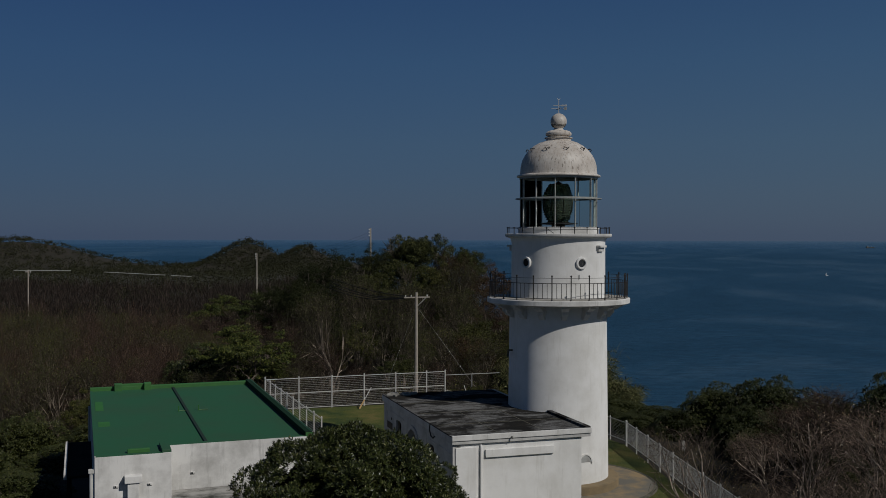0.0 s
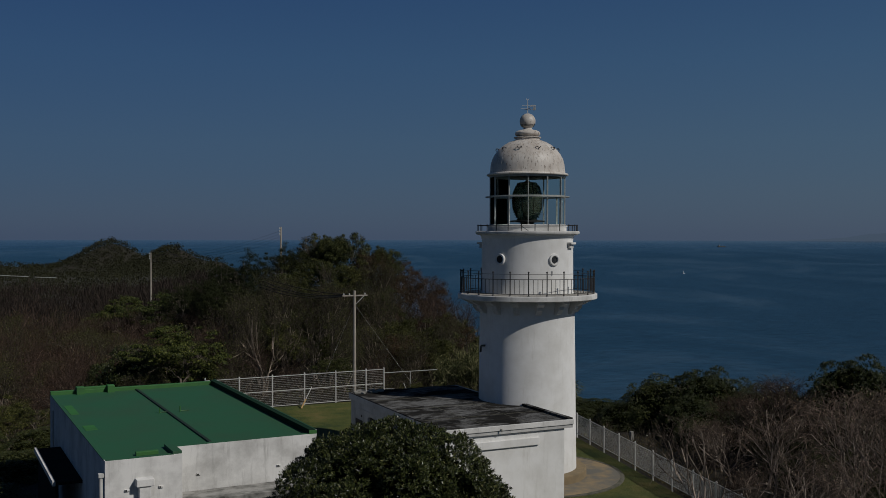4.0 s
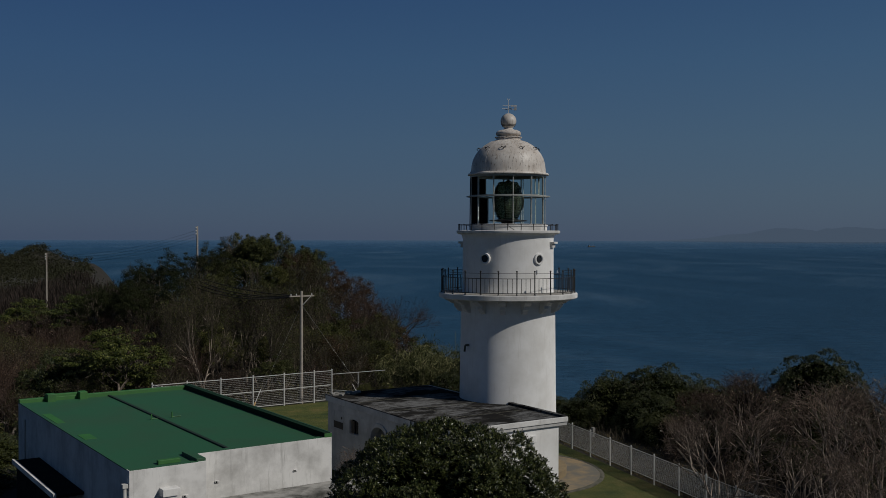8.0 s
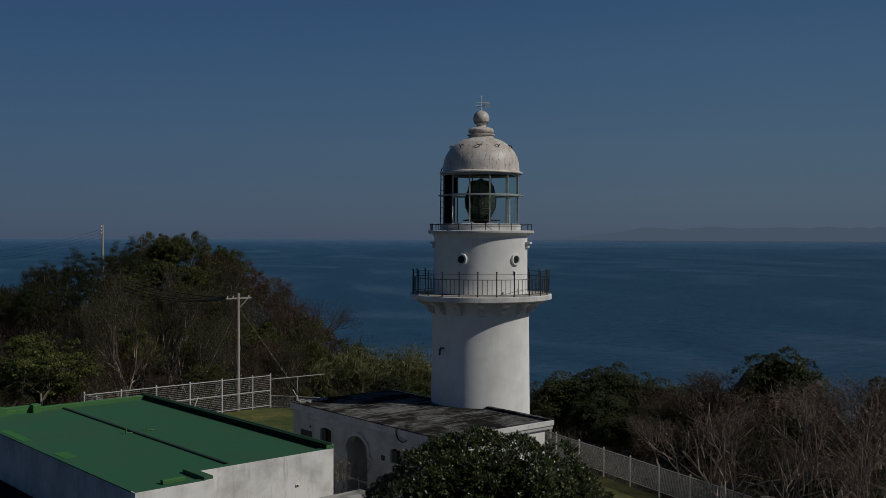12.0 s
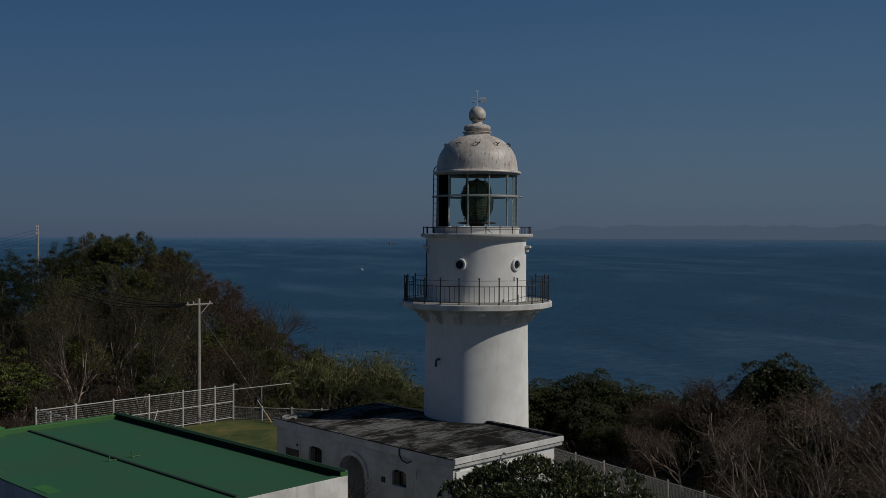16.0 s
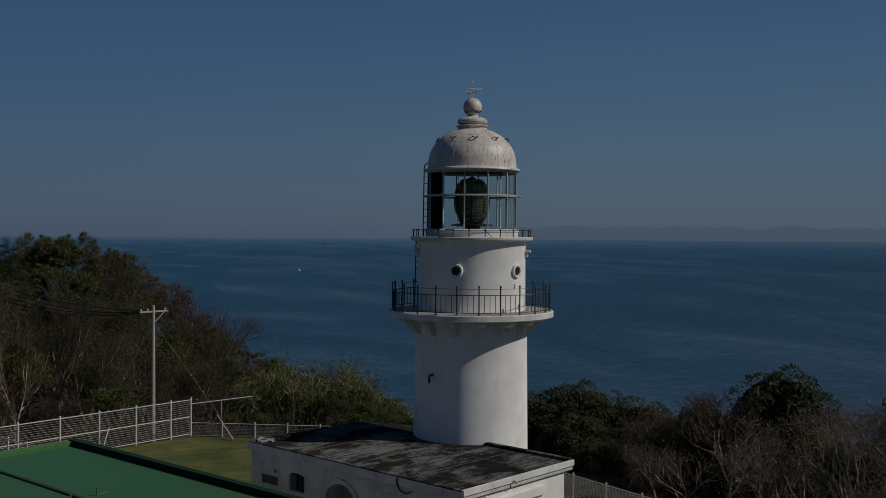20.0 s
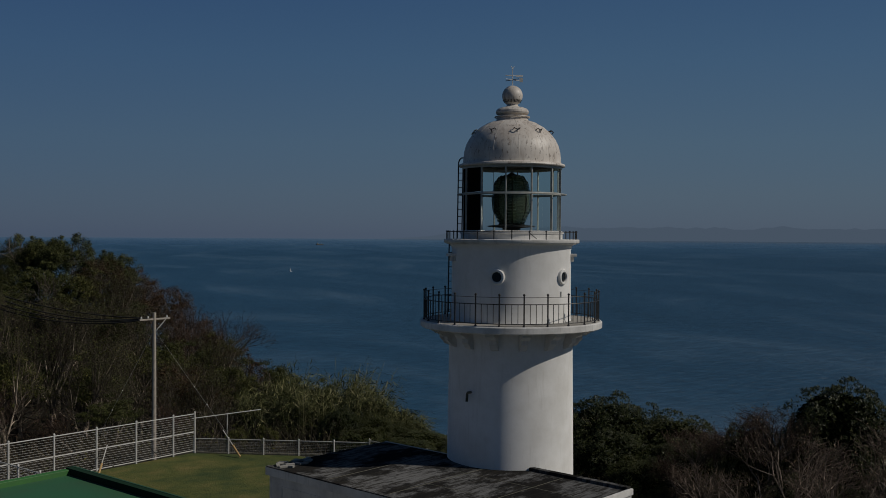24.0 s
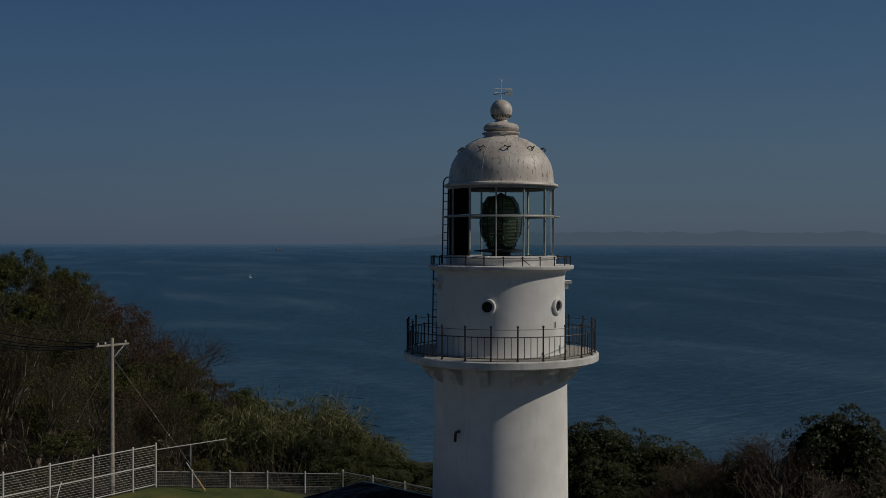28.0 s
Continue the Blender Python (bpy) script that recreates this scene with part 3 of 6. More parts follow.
    # pipe stub on the shaft
    x, y = -2.0, -1.08
    out = Vector((x, y, 0)).normalized()
    p = Vector((x, y, 6.67)) - out * 0.12
    bm = tube([p, p + out * 0.16, p + out * 0.22 + Vector((0.02, 0, -0.04)), p + out * 0.24 + Vector((0.02, 0, -0.28))], 0.045, 8)
    part("drain_pipe", bm, KERB_GREY, lh, "short bent dark drain pipe", 50)
    # arched window low on the shaft, half hidden by the annex
    bm = prism(arch(-0.28, 0.28, 2.12, 0.3), -0.03, 0.3)
    part("arched_window", bm, STEEL_PAINT, lh, "grey arched shutter near the base", 0, facing(2.17, -35, 0))
    bm = prism([*arch(-0.36, 0.36, 2.07, 0.42), *arch(-0.29, 0.29, 2.09, 0.33)[::-1]], -0.06, 0.2)
    part("window_hood", bm, WHITE, lh, "white arched window surround", 0, facing(2.17, -35, 0))

    # gallery railing
    RR = 2.98
    rail = part("gallery_railing", ring_bar(RR, 9.86, 0.009), BLACK_IRON, lh, "thin black iron gallery railing")
    for z in (9.64, 9.02):
        part("rail", ring_bar(RR, z, 0.016), BLACK_IRON, rail)
    bm = tube([(0, 0, 8.9), (0, 0, 9.93)], 0.024, 6)
    bmesh.ops.create_icosphere(bm, subdivisions=2, radius=0.04, matrix=Matrix.Translation((0, 0, 9.94)))
    bmesh.ops.create_cone(bm, cap_ends=True, segments=8, radius1=0.05, radius2=0.03, depth=0.05, matrix=Matrix.Translation((0, 0, 8.96)))
    me = mesh_of(bm, "post", BLACK_IRON, 40)
    mb = mesh_of(tube([(0, 0, 9.02), (0, 0, 9.64)], 0.012, 5), "baluster", BLACK_IRON)
    for k in range(24):
        a = 1.9 + 15 * k
        part("post", me, None, rail, "", 0, Matrix.Translation((*on_circle(RR, a), 0)))
        for j in (1, 2, 3):
            part("baluster", mb, None, rail, "", 0, Matrix.Translation((*on_circle(RR, a + 3.75 * j), 0)))
    # low rail round the lantern slab
    R2 = 2.22
    rail = part("lantern_railing", ring_bar(R2, 11.93, 0.014), BLACK_IRON, lh, "low black railing round the lantern")
    bm = tube([(0, 0, 11.64), (0, 0, 11.95)], 0.018, 6)
    bmesh.ops.create_icosphere(bm, subdivisions=1, radius=0.035, matrix=Matrix.Translation((0, 0, 11.94)))
    me = mesh_of(bm, "post", BLACK_IRON, 40)
    for k in range(24):
        part("post", me, None, rail, "", 0, Matrix.Translation((*on_circle(R2, 9.6 + 15 * k), 0)))
    x, y = on_circle(R2, 10.5)
    x2, y2 = on_circle(2.1, 2.0)
    part("stay", tube([(x, y, 11.92), (x2, y2, 11.7)], 0.014, 5), BLACK_IRON, rail)

    # lantern room
    RG_ = 1.64
    lant = part("lantern_base", lathe([(1.74, 11.68), (1.74, 11.86), (1.78, 11.88), (1.78, 11.93), (1.7, 11.97), (1.55, 11.97), (1.55, 11.68)]), WHITE_WORN, lh, "white lantern base wall", 40)
    part("lantern_floor", lathe([(0, 11.72), (1.55, 11.72), (1.55, 11.69), (0, 11.69)], 48), BOARD_BROWN, lant)
    A0 = 1.7
    mm = mesh_of(box(-0.021, 0.021, -0.045, 0.03, 11.95, 14.1, 0.006), "mullion", LANTERN_METAL)
    for k in range(12):
        part("mullion", mm, None, lant, "", 0, facing(RG_, A0 + 30 * k, 0))
    for k in range(12):
        for z0, z1 in ((11.98, 13.18), (13.26, 14.08)):
            dark = k in (2, 3, 4)
            bm = bmesh.new()
            for i in range(4):
                a = A0 + 30 * k + 1 + 28 * i / 4
                b = a + 28 / 4
                q = [bm.verts.new((*on_circle(r, d), z)) for r, d, z in ((RG_, a, z0), (RG_, b, z0), (RG_, b, z1), (RG_, a, z1))]
                bm.faces.new(q)
            ob = part("blind_panel" if dark else "pane", bm, BLIND_BLACK if dark else GLASS, lant, "black blind panel on the landward side" if dark else "")
            if not dark:
                ob.visible_shadow = False
    part("transom", lathe([(1.6, 13.17), (1.68, 13.17), (1.68, 13.25), (1.6, 13.25), (1.6, 13.17)]), LANTERN_METAL, lant, "grey metal glazing bar round the lantern", 30)
    hand = part("hand_ring", ring_bar(1.86, 13.2, 0.02), LANTERN_METAL, lant, "grey metal handhold ring")
    ml = mesh_of(tube([(0, 0.2, 13.21), (0, -0.03, 13.2)], 0.016, 5), "lug", PALE_METAL)
    for k in range(12):
        part("lug", ml, None, hand, "", 0, facing(1.84, A0 + 30 * k, 0))
    part("lantern_head", lathe([(1.58, 14.06), (1.7, 14.06), (1.7, 14.16), (1.58, 14.16), (1.58, 14.06)]), LANTERN_METAL, lant, "metal band over the glazing", 30)

    dome = part("dome", lathe([(1.55, 14.14), (1.8, 14.14), (1.82, 14.17), (1.8, 14.22), (1.68, 14.26), (1.665, 14.4), (1.645, 14.62), (1.58, 14.87), (1.47, 15.08), (1.3, 15.3), (1.08, 15.49), (0.84, 15.63), (0.56, 15.72),
                               (0.54, 15.74), (0.54, 15.84), (0.42, 15.86), (0.42, 15.9)], 96), DOME, lh, "flaking off-white lantern dome", 30)
    prof = [(1.672, 14.3), (1.645, 14.62), (1.58, 14.87), (1.47, 15.08), (1.3, 15.3), (1.08, 15.49), (0.84, 15.63), (0.57, 15.72)]
    for k in range(12):
        bm = bmesh.new()
        add_tube(bm, [(0, -r + 0.004, z) for r, z in prof], 0.009, 5)
        part("seam", bm, DOME, dome, "", 0, facing(0, A0 + 15 + 30 * k, 0))
    for k in range(10):
        m = facing(0, 18.2 + 36 * k, 0)
        bm = tube([(-0.09, -1.25, 15.32), (-0.1, -1.36, 15.36), (0.0, -1.42, 15.3), (0.1, -1.36, 15.36), (0.09, -1.25, 15.32)], 0.017, 5)
        add_tube(bm, [(0.0, -1.42, 15.3), (0.0, -1.34, 15.2)], 0.014, 5)
        part("ladder_hook", bm, BLACK_IRON, dome, "rusty iron hook" if k == 0 else "", 0, m)
    cap = part("vent_cap", lathe([(0.0, 15.86), (0.42, 15.88), (0.44, 15.92), (0.54, 15.95), (0.565, 16.0), (0.56, 16.06), (0.5, 16.13), (0.4, 16.17), (0.25, 16.2), (0.19, 16.25), (0.18, 16.34), (0.22, 16.37)], 64), DOME, lh, "flaking white ventilator cap", 30)
    part("flange", ring_bar(0.59, 15.85, 0.022, 64), DOME, cap)
    ball = part("vent_ball", lathe([(0.001, 16.25)] + [(0.352 * math.cos(a), 16.58 + 0.352 * math.sin(a)) for a in [radians(-72 + 9 * i) for i in range(18)]] + [(0.001, 16.932)], 64), DOME, lh, "round white ventilator ball with slots", 60)
    slot = mesh_of(box(-0.009, 0.009, -0.03, 0.03, -0.055, 0.055, 0.0), "slot", BLIND_BLACK)
    for k in range(36):
        part("slot", slot, None, ball, "", 0, facing(0, 10 * k, 16.58) @ Matrix.Rotation(radians(33), 4, "X") @ Matrix.Translation((0, -0.326, 0)))
    vane = part("wind_vane", tube([(0, 0, 16.95), (0, 0, 17.55)], [0.02, 0.012], 6), PALE_METAL, lh, "thin metal weather vane")
    part("fork", add_tube(tube([(0, 0, 17.5), (0.07, 0.02, 17.6)], 0.01, 5), [(0, 0, 17.5), (-0.07, -0.02, 17.6)], 0.01, 5), PALE_METAL, vane)
    for a in (20, 110):
        c, s = math.cos(radians(a)), math.sin(radians(a))
        part("pointer", tube([(-0.33 * c, -0.33 * s, 17.13), (0.33 * c, 0.33 * s, 17.13)], 0.013, 5), STEEL_PAINT, vane)
    bm = box(0.12, 0.36, -0.012, 0.012, 17.23, 17.3, 0.004)
    add_tube(bm, [(-0.25, 0, 17.28), (0.36, 0, 17.26)], 0.014, 5)
    part("arrow", bm, PALE_METAL, vane, "pale arrow", 0, Matrix.Rotation(radians(-12), 4, "Z"))
    part("plate", box(0.25, 0.36, -0.012, 0.012, 17.06, 17.2, 0.003), STEEL_PAINT, vane, "", 0, Matrix.Rotation(radians(-12), 4, "Z"))

    # fresnel lens
    lens = part("fresnel_lens", lathe([(0.36, 12.18), (0.52, 12.38), (0.63, 12.68), (0.665, 12.98), (0.665, 13.1), (0.63, 13.38), (0.53, 13.64), (0.36, 13.82)], 40), LENS, lh, "green-tinted barrel-shaped fresnel lens", 0)
    for i in range(16):
        z = 12.2 + i * 0.105
        t = (z - 13.0) / 0.9
        r = 0.685 * math.sqrt(max(0.05, 1 - 0.72 * t * t))
        part("prism_ring", lathe([(r - 0.05, z - 0.035), (r + 0.012, z - 0.012), (r - 0.03, z + 0.045), (r - 0.05, z - 0.035)], 40), LENS, lens)
    for k in range(8):
        bm = tube([(0.0, -0.38, 12.15), (0.0, -0.655, 12.68), (0.0, -0.69, 13.04), (0.0, -0.56, 13.62), (0.0, -0.36, 13.86)], 0.02, 5)
        part("lens_frame", bm, BRASS, lens, "", 0, facing(0, 22 + 45 * k, 0))
    part("lens_cap", lathe([(0.0, 13.98), (0.05, 13.95), (0.16, 13.88), (0.42, 13.84), (0.42, 13.8), (0.0, 13.8)], 32), BLACK_IRON, lens, "dark lens top", 30)
    part("pedestal", lathe([(0.0, 11.72), (0.35, 11.72), (0.3, 11.95), (0.3, 12.06), (0.82, 12.1), (0.82, 12.14), (0.45, 12.18), (0.0, 12.18)], 32), BLACK_IRON, lens, "dark iron pedestal and table", 30)
    part("lamp", lathe([(0.0, 12.2), (0.12, 12.22), (0.1, 12.7), (0.05, 13.0), (0.0, 13.02)], 16), PALE_METAL, lens, "lamp inside the lens", 30)
    # two iron ladders on the landward side, standing off the wall
    for deg, r0, r1, z0, z1, wide, hook in ((121, 1.72, 1.69, 11.7, 14.3, 0.16, 1), (127, 2.1, 2.06, 8.95, 11.6, 0.15, 0)):
        lad = None
        for s in (0, wide):
            pts_ = [(0, -r0 - s, z0), (0, -r1 - s, z1)]
            if hook and s:
                pts_ += [(0, -r1 - s + 0.03, z1 + 0.1), (0, -r1 - s + 0.1, z1 + 0.17), (0, -r1 - s + 0.22, z1 + 0.18)]
            bm = tube(pts_, 0.022, 6)
            if lad is None:
                lad = part("ladder", bm, BLACK_IRON, lh, "black iron ladder", 0, facing(0, deg, 0))
            else:
                part("stile", bm, BLACK_IRON, lad)
        n = int((z1 - z0) / 0.25)
        for i in range(1, n + 1):
            z = z0 + 0.25 * i
            r = r0 + (r1 - r0) * (z - z0) / (z1 - z0)
            part("rung", tube([(0, -r, z), (0, -r - wide, z)], 0.013, 5), BLACK_IRON, lad)
    return lh


build_lighthouse()


# ---------------------------------------------------------------- annex beside the tower
def build_annex():
    """Local x runs along the front (to the east), local y back along the long side; origin at the roof's front west corner."""
    an = thing("annex_building", (-3.44, -7.91, 0), 27.07, "low white annex with arched porch and weathered flat roof", "building")
    W, L, Z = 5.58, 10.4, 4.0
    t = 0.3
    # long west wall, facing the court: its local x runs along -y
    holes = [(10.25 - 8.12, 10.25 - 7.28, 2.82, 3.36, 0.1), (10.25 - 6.1, 10.25 - 4.7, 0.8, 2.95, 0.55), (10.25 - 3.2, 10.25 - 2.44, 2.82, 3.28, 0.12)]
    turn = Matrix.Translation((0.06, 10.25, 0)) @ Matrix.Rotation(-math.pi / 2, 4, "Z")
    wall = part("wall", pierced_wall(10.13, 0.6, Z, t, holes), WALL_AGED_SHADED, an, "stained white rendered long wall, shade deepening its grey", 0, turn)
    for a, b, low, sp, rise in holes:
        if low > 1.5:
            win = part("window", prism([(a, low), *arch(a, b, sp, rise), (b, low)], 0.14, 0.17), DARK_GLASS, wall, "small dark arched window")
            part("window_bar", box((a + b) / 2 - 0.015, (a + b) / 2 + 0.015, 0.12, 0.15, low, sp + rise * 0.9, 0.0), BOARD_BROWN, wall)
            part("shutter", box(a + 0.02, a + 0.3, 0.08, 0.12, low + 0.01, sp, 0.005), BOARD_BROWN, wall, "brown half shutter")
    a, b = 10.25 - 6.1, 10.25 - 4.7
    bm = prism([*arch(a - 0.2, b + 0.2, 2.9, 0.76, 14), *arch(a, b, 2.95, 0.55, 14)[::-1]], -0.06, 0.04)
    part("arch_moulding", bm, WALL_AGED_SHADED, wall, "raised moulding over the porch arch")
    for x in (a - 0.22, b + 0.02):
        part("arch_impost", box(x, x + 0.2, -0.07, 0.05, 2.78, 2.92, 0.01), WALL_AGED_SHADED, wall)
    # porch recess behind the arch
    part("porch_back", box(a - 0.3, b + 0.3, 1.2, 1.3, 0.6, Z, 0), WALL_AGED_SHADED, wall)
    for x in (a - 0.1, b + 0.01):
        part("porch_side", box(x, x + 0.09, 0.3, 1.2, 0.6, Z, 0), WALL_AGED_SHADED, wall)
    door = part("door", box(b - 0.75, b - 0.05, 1.12, 1.2, 0.8, 3.0, 0.01), BOARD_BROWN, wall, "dark porch door")
    part("handle", box(b - 0.7, b - 0.66, 1.08, 1.12, 1.9, 2.05, 0.005), PALE_METAL, door)
    part("wall_fan", box(10.25 - 3.74, 10.25 - 3.56, -0.05, 0.05, 2.83, 3.02, 0.01), BLACK_IRON, wall, "small dark vent in the wall")
    part("wall_vent", box(10.25 - 8.9, 10.25 - 8.82, -0.03, 0.05, 3.3, 3.4, 0.005), BLACK_IRON, wall)
    # raised rectangular bands of render
    for x0, x1, z in ((0.6, 3.4, 3.62), (6.8, 8.0, 3.52), (8.3, 9.9, 3.52)):
        part("render_band", box(x0, x1, -0.02, 0.05, z, z + 0.05, 0.005), WALL_AGED_SHADED, wall)
        part("render_band", box(x0, x0 + 0.05, -0.02, 0.05, z - 0.3, z, 0.005), WALL_AGED_SHADED, wall)
    part("notice_board", box(0.62, 1.5, -0.02, 0.05, 2.85, 3.15, 0.01), BOARD_BROWN, wall, "faded brown-framed board")
    # front wall and east wall
    f = part("front_wall", box(0.15, 5.25, 0.12, 0.42, 0.6, Z, 0.0), WHITE, an, "clean white rendered front wall")
    sh = part("shutter_box", box(1.32, 4.08, 0.02, 0.13, 3.38, 3.67, 0.015), WHITE, f, "long white shutter box")
    part("downpipe", tube([(1.15, 0.06, 0.7), (1.15, 0.06, 3.75), (1.15, 0.1, 3.86)], 0.045, 8), WHITE, f, "white rainwater pipe", 50)
    part("pilaster", box(0.16, 0.98, 0.07, 0.13, 0.6, 3.78, 0.01), WHITE, f, "slightly raised wall panel")
    part("east_wall", box(4.95, 5.25, 0.42, 4.0, 0.6, Z, 0.0), WHITE, an)
    part("back_wall", box(0.3, 5.25, 9.95, 10.25, 0.6, Z, 0.0), WHITE_WORN, an)
    part("back_side_wall", box(4.95, 5.25, 7.2, 9.95, 0.6, Z, 0.0), WHITE_WORN, an)
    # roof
    rf = part("roof_slab", box(0.0, W, 0.0, L, 3.93, 4.2, 0.012), WALL_AGED_SHADED, an, "white-edged concrete roof slab")
    part("fascia", box(-0.012, W + 0.02, -0.05, 0.05, 4.07, 4.26, 0.012), WHITE_WORN, rf, "stained white fascia with a drip edge")
    part("roof_surface", box(0.16, W - 0.2, 0.12, L - 0.1, 4.19, 4.225, 0.004), ROOF, rf, "dark weathered roof with pale worn patches")
    part("kerb", box(W - 0.2, W + 0.012, 0.02, 3.7, 4.19, 4.32, 0.015), ROOF, rf, "dark roof kerb up to the tower")
    part("kerb", box(-0.008, 0.15, 0.05, L - 0.05, 4.19, 4.235, 0.012), ROOF, rf)
    for y in (2.3, 4.9, 7.5):
        part("roof_joint", box(0.2, W - 0.2, y, y + 0.035, 4.22, 4.232, 0.003), KERB_GREY, rf, "faint joint strip")
    for x in (1.9, 3.7):
        part("roof_joint", box(x, x + 0.03, 0.2, 5.2, 4.221, 4.231, 0.003), KERB_GREY, rf)
    part("spout", tube([(2.32, 0.0, 4.13), (2.32, -0.14, 4.12), (2.33, -0.16, 4.05)], 0.03, 6), GREY_CONCRETE, rf, "small roof drain spout", 50)
    # loose cable over the edge
    pts_ = [(0.25, 2.75, 4.26), (-0.03, 2.72, 4.24), (-0.05, 2.7, 4.0), (-0.04, 2.55, 3.8), (-0.03, 2.3, 3.74), (-0.03, 2.1, 3.85)]
    part("hose", tube(pts_, 0.025, 6), CABLE, an, "dark hose hanging over the roof edge", 60)
    rng = random.Random(5)
    for k in range(14):
        x, y = rng.uniform(0.2, 1.5), rng.uniform(9.6, 10.2)
        bm = box(-0.16, 0.16, -0.06, 0.06, 0, 0.07, 0.015)
        part("rubble", bm, GREY_CONCRETE, rf, "broken concrete on the roof corner" if k == 0 else "", 0, pose(x, y, 4.215 + rng.uniform(0, 0.04), 0, 0, rng.uniform(0, 180)))
    return an


build_annex()


# ---------------------------------------------------------------- green-roofed building
def build_green():
    """Local x along the front, local y back; origin at the front west corner."""
    g = thing("green_roof_building", (-13.3, -15.64, 0), 29.28, "flat-roofed white building with a green painted roof", "building")
    W, L, Z = 7.04, 14.1, 4.93
    R_ = 4.76
    part("front_wall_west", box(0, 2.28, 0, 0.25, 0.6, R_ + 0.03, 0.006), WHITE_WORN, g, "stained white front wall")
    part("front_wall_east", box(2.28, W, 1.08, 1.33, 0.6, R_ + 0.035, 0.006), WHITE_WORN, g, "white front wall set back")
    part("return_wall", box(2.04, 2.278, 0.25, 1.33, 0.6, R_ + 0.1, 0.006), WHITE_WORN, g)
    part("west_wall", box(0, 0.25, 0.25, L, 0.6, R_ - 0.005, 0.006), WALL_AGED_SHADED, g, "white side wall with shade painted into its grey")
    part("east_wall", box(W - 0.25, W, 1.33, L, 0.6, R_ - 0.1, 0.01), WHITE_WORN, g, "white side wall")
    part("back_wall", box(0.25, W - 0.25, L - 0.25, L, 0.6, R_ - 0.1, 0.01), WHITE_WORN, g)
    deck = part("roof_deck", box(0.02, W - 0.1, 1.3, L - 0.2, R_ - 0.12, R_, 0.004), GREEN_PAINT, g, "green painted roof")
    part("roof_deck_step", box(0.02, 2.06, 0.02, 1.302, R_ - 0.12, R_, 0.004), GREEN_PAINT, deck)
    part("parapet", box(W - 0.28, W - 0.03, 1.1, L, R_ - 0.05, Z + 0.02, 0.012), SHADED_GREEN, deck, "green side parapet with shade painted into its colour")
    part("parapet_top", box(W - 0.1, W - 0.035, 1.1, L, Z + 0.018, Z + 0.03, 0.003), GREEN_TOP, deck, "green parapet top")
    part("parapet_face", box(W - 0.03, W + 0.004, 1.085, L, R_ - 0.1, Z - 0.01, 0.004), WHITE_WORN, deck)
    part("parapet_end", box(W - 0.27, W, 1.078, 1.1, R_ + 0.03, Z - 0.012, 0.003), GREEN_EDGE, deck)
    part("parapet", box(0.0, W - 0.278, L - 0.22, L + 0.012, R_ - 0.05, Z - 0.02, 0.012), GREEN_EDGE, deck, "lighter green back parapet")
    part("coping", box(2.29, W - 0.28, 1.09, 1.32, R_ + 0.03, R_ + 0.045, 0.003), GREEN_PAINT, deck, "green edge over the front wall")
    part("coping", box(0.03, 2.03, 0.012, 0.24, R_ + 0.025, R_ + 0.04, 0.003), GREEN_PAINT, deck)
    part("upstand", box(2.0, 2.284, 0.06, 1.3, R_ - 0.01, R_ + 0.12, 0.01), GREEN_PAINT, deck)
    part("upstand", box(0.98, 1.65, 0.42, 0.58, R_, R_ + 0.12, 0.01), GREEN_EDGE, deck)
    part("kerb", box(-0.006, 0.1, 0.26, L - 0.23, R_ - 0.004, R_ + 0.03, 0.006), GREEN_PAINT, deck, "low green kerb")
    part("joint_ridge", box(3.44, 3.55, 1.35, L - 0.25, R_ - 0.02, R_ + 0.05, 0.012), DARK_SEAM, deck, "dark expansion joint")
    for x, w_ in ((1.0, 0.32), (2.25, 0.3)):
        part("drain_box", box(x, x + w_, L - 0.5, L - 0.1, R_ - 0.02, R_ + 0.3, 0.015), GREEN_EDGE, deck, "green drain box at the back parapet")
    part("parapet_step", box(1.0, 2.5, L - 0.2, L + 0.02, R_ + 0.14, R_ + 0.25, 0.01), GREEN_EDGE, deck)
    for x, y, hgt in ((3.18, 7.6, 0.2), (3.94, 7.6, 0.22)):
        p = part("vent_pipe", tube([(x, y, R_ - 0.02), (x, y, R_ + hgt)], 0.022, 6), GREEN_EDGE, deck, "thin roof stub")
        part("stay", tube([(x, y, R_ + 0.03), (x + 0.35, y + 0.05, R_ + 0.02)], 0.015, 5), GREEN_EDGE, p)
    part("patch", box(0.2, 0.6, 5.3, 6.2, R_ - 0.02, R_ + 0.012, 0.003), GREEN_EDGE, deck, "lighter green repair patch")
    part("patch", box(0.15, 0.45, 8.7, 10.9, R_ - 0.02, R_ + 0.01, 0.003), GREEN_EDGE, deck)
    # front details
    part("chimney_hood", box(0.86, 1.38, -0.32, 0.02, 3.98, 4.2, 0.02), WHITE_WORN, g, "white hood on the front wall")
    part("chimney", box(0.95, 1.29, -0.26, 0.02, 0.6, 3.985, 0.015), WHITE_WORN, g, "white boxed duct on the front wall")
    for x, y in ((0.63, 0.0), (1.63, 0.0), (3.04, 1.08), (5.7, 1.08)):
        part("wall_scupper", box(x - 0.07, x + 0.07, y - 0.05, y + 0.03, 3.83, 3.89, 0.008), WHITE_WORN, g, "small pipe outlet")
        part("scupper_hole", box(x - 0.055, x - 0.005, y - 0.054, y - 0.04, 3.835, 3.88, 0.0), BLIND_BLACK, g)
    part("downpipe", tube([(-0.1, 0.1, 0.7), (-0.1, 0.1, 4.3)], 0.055, 8), FENCE_WHITE, g, "white rainwater pipe", 50)
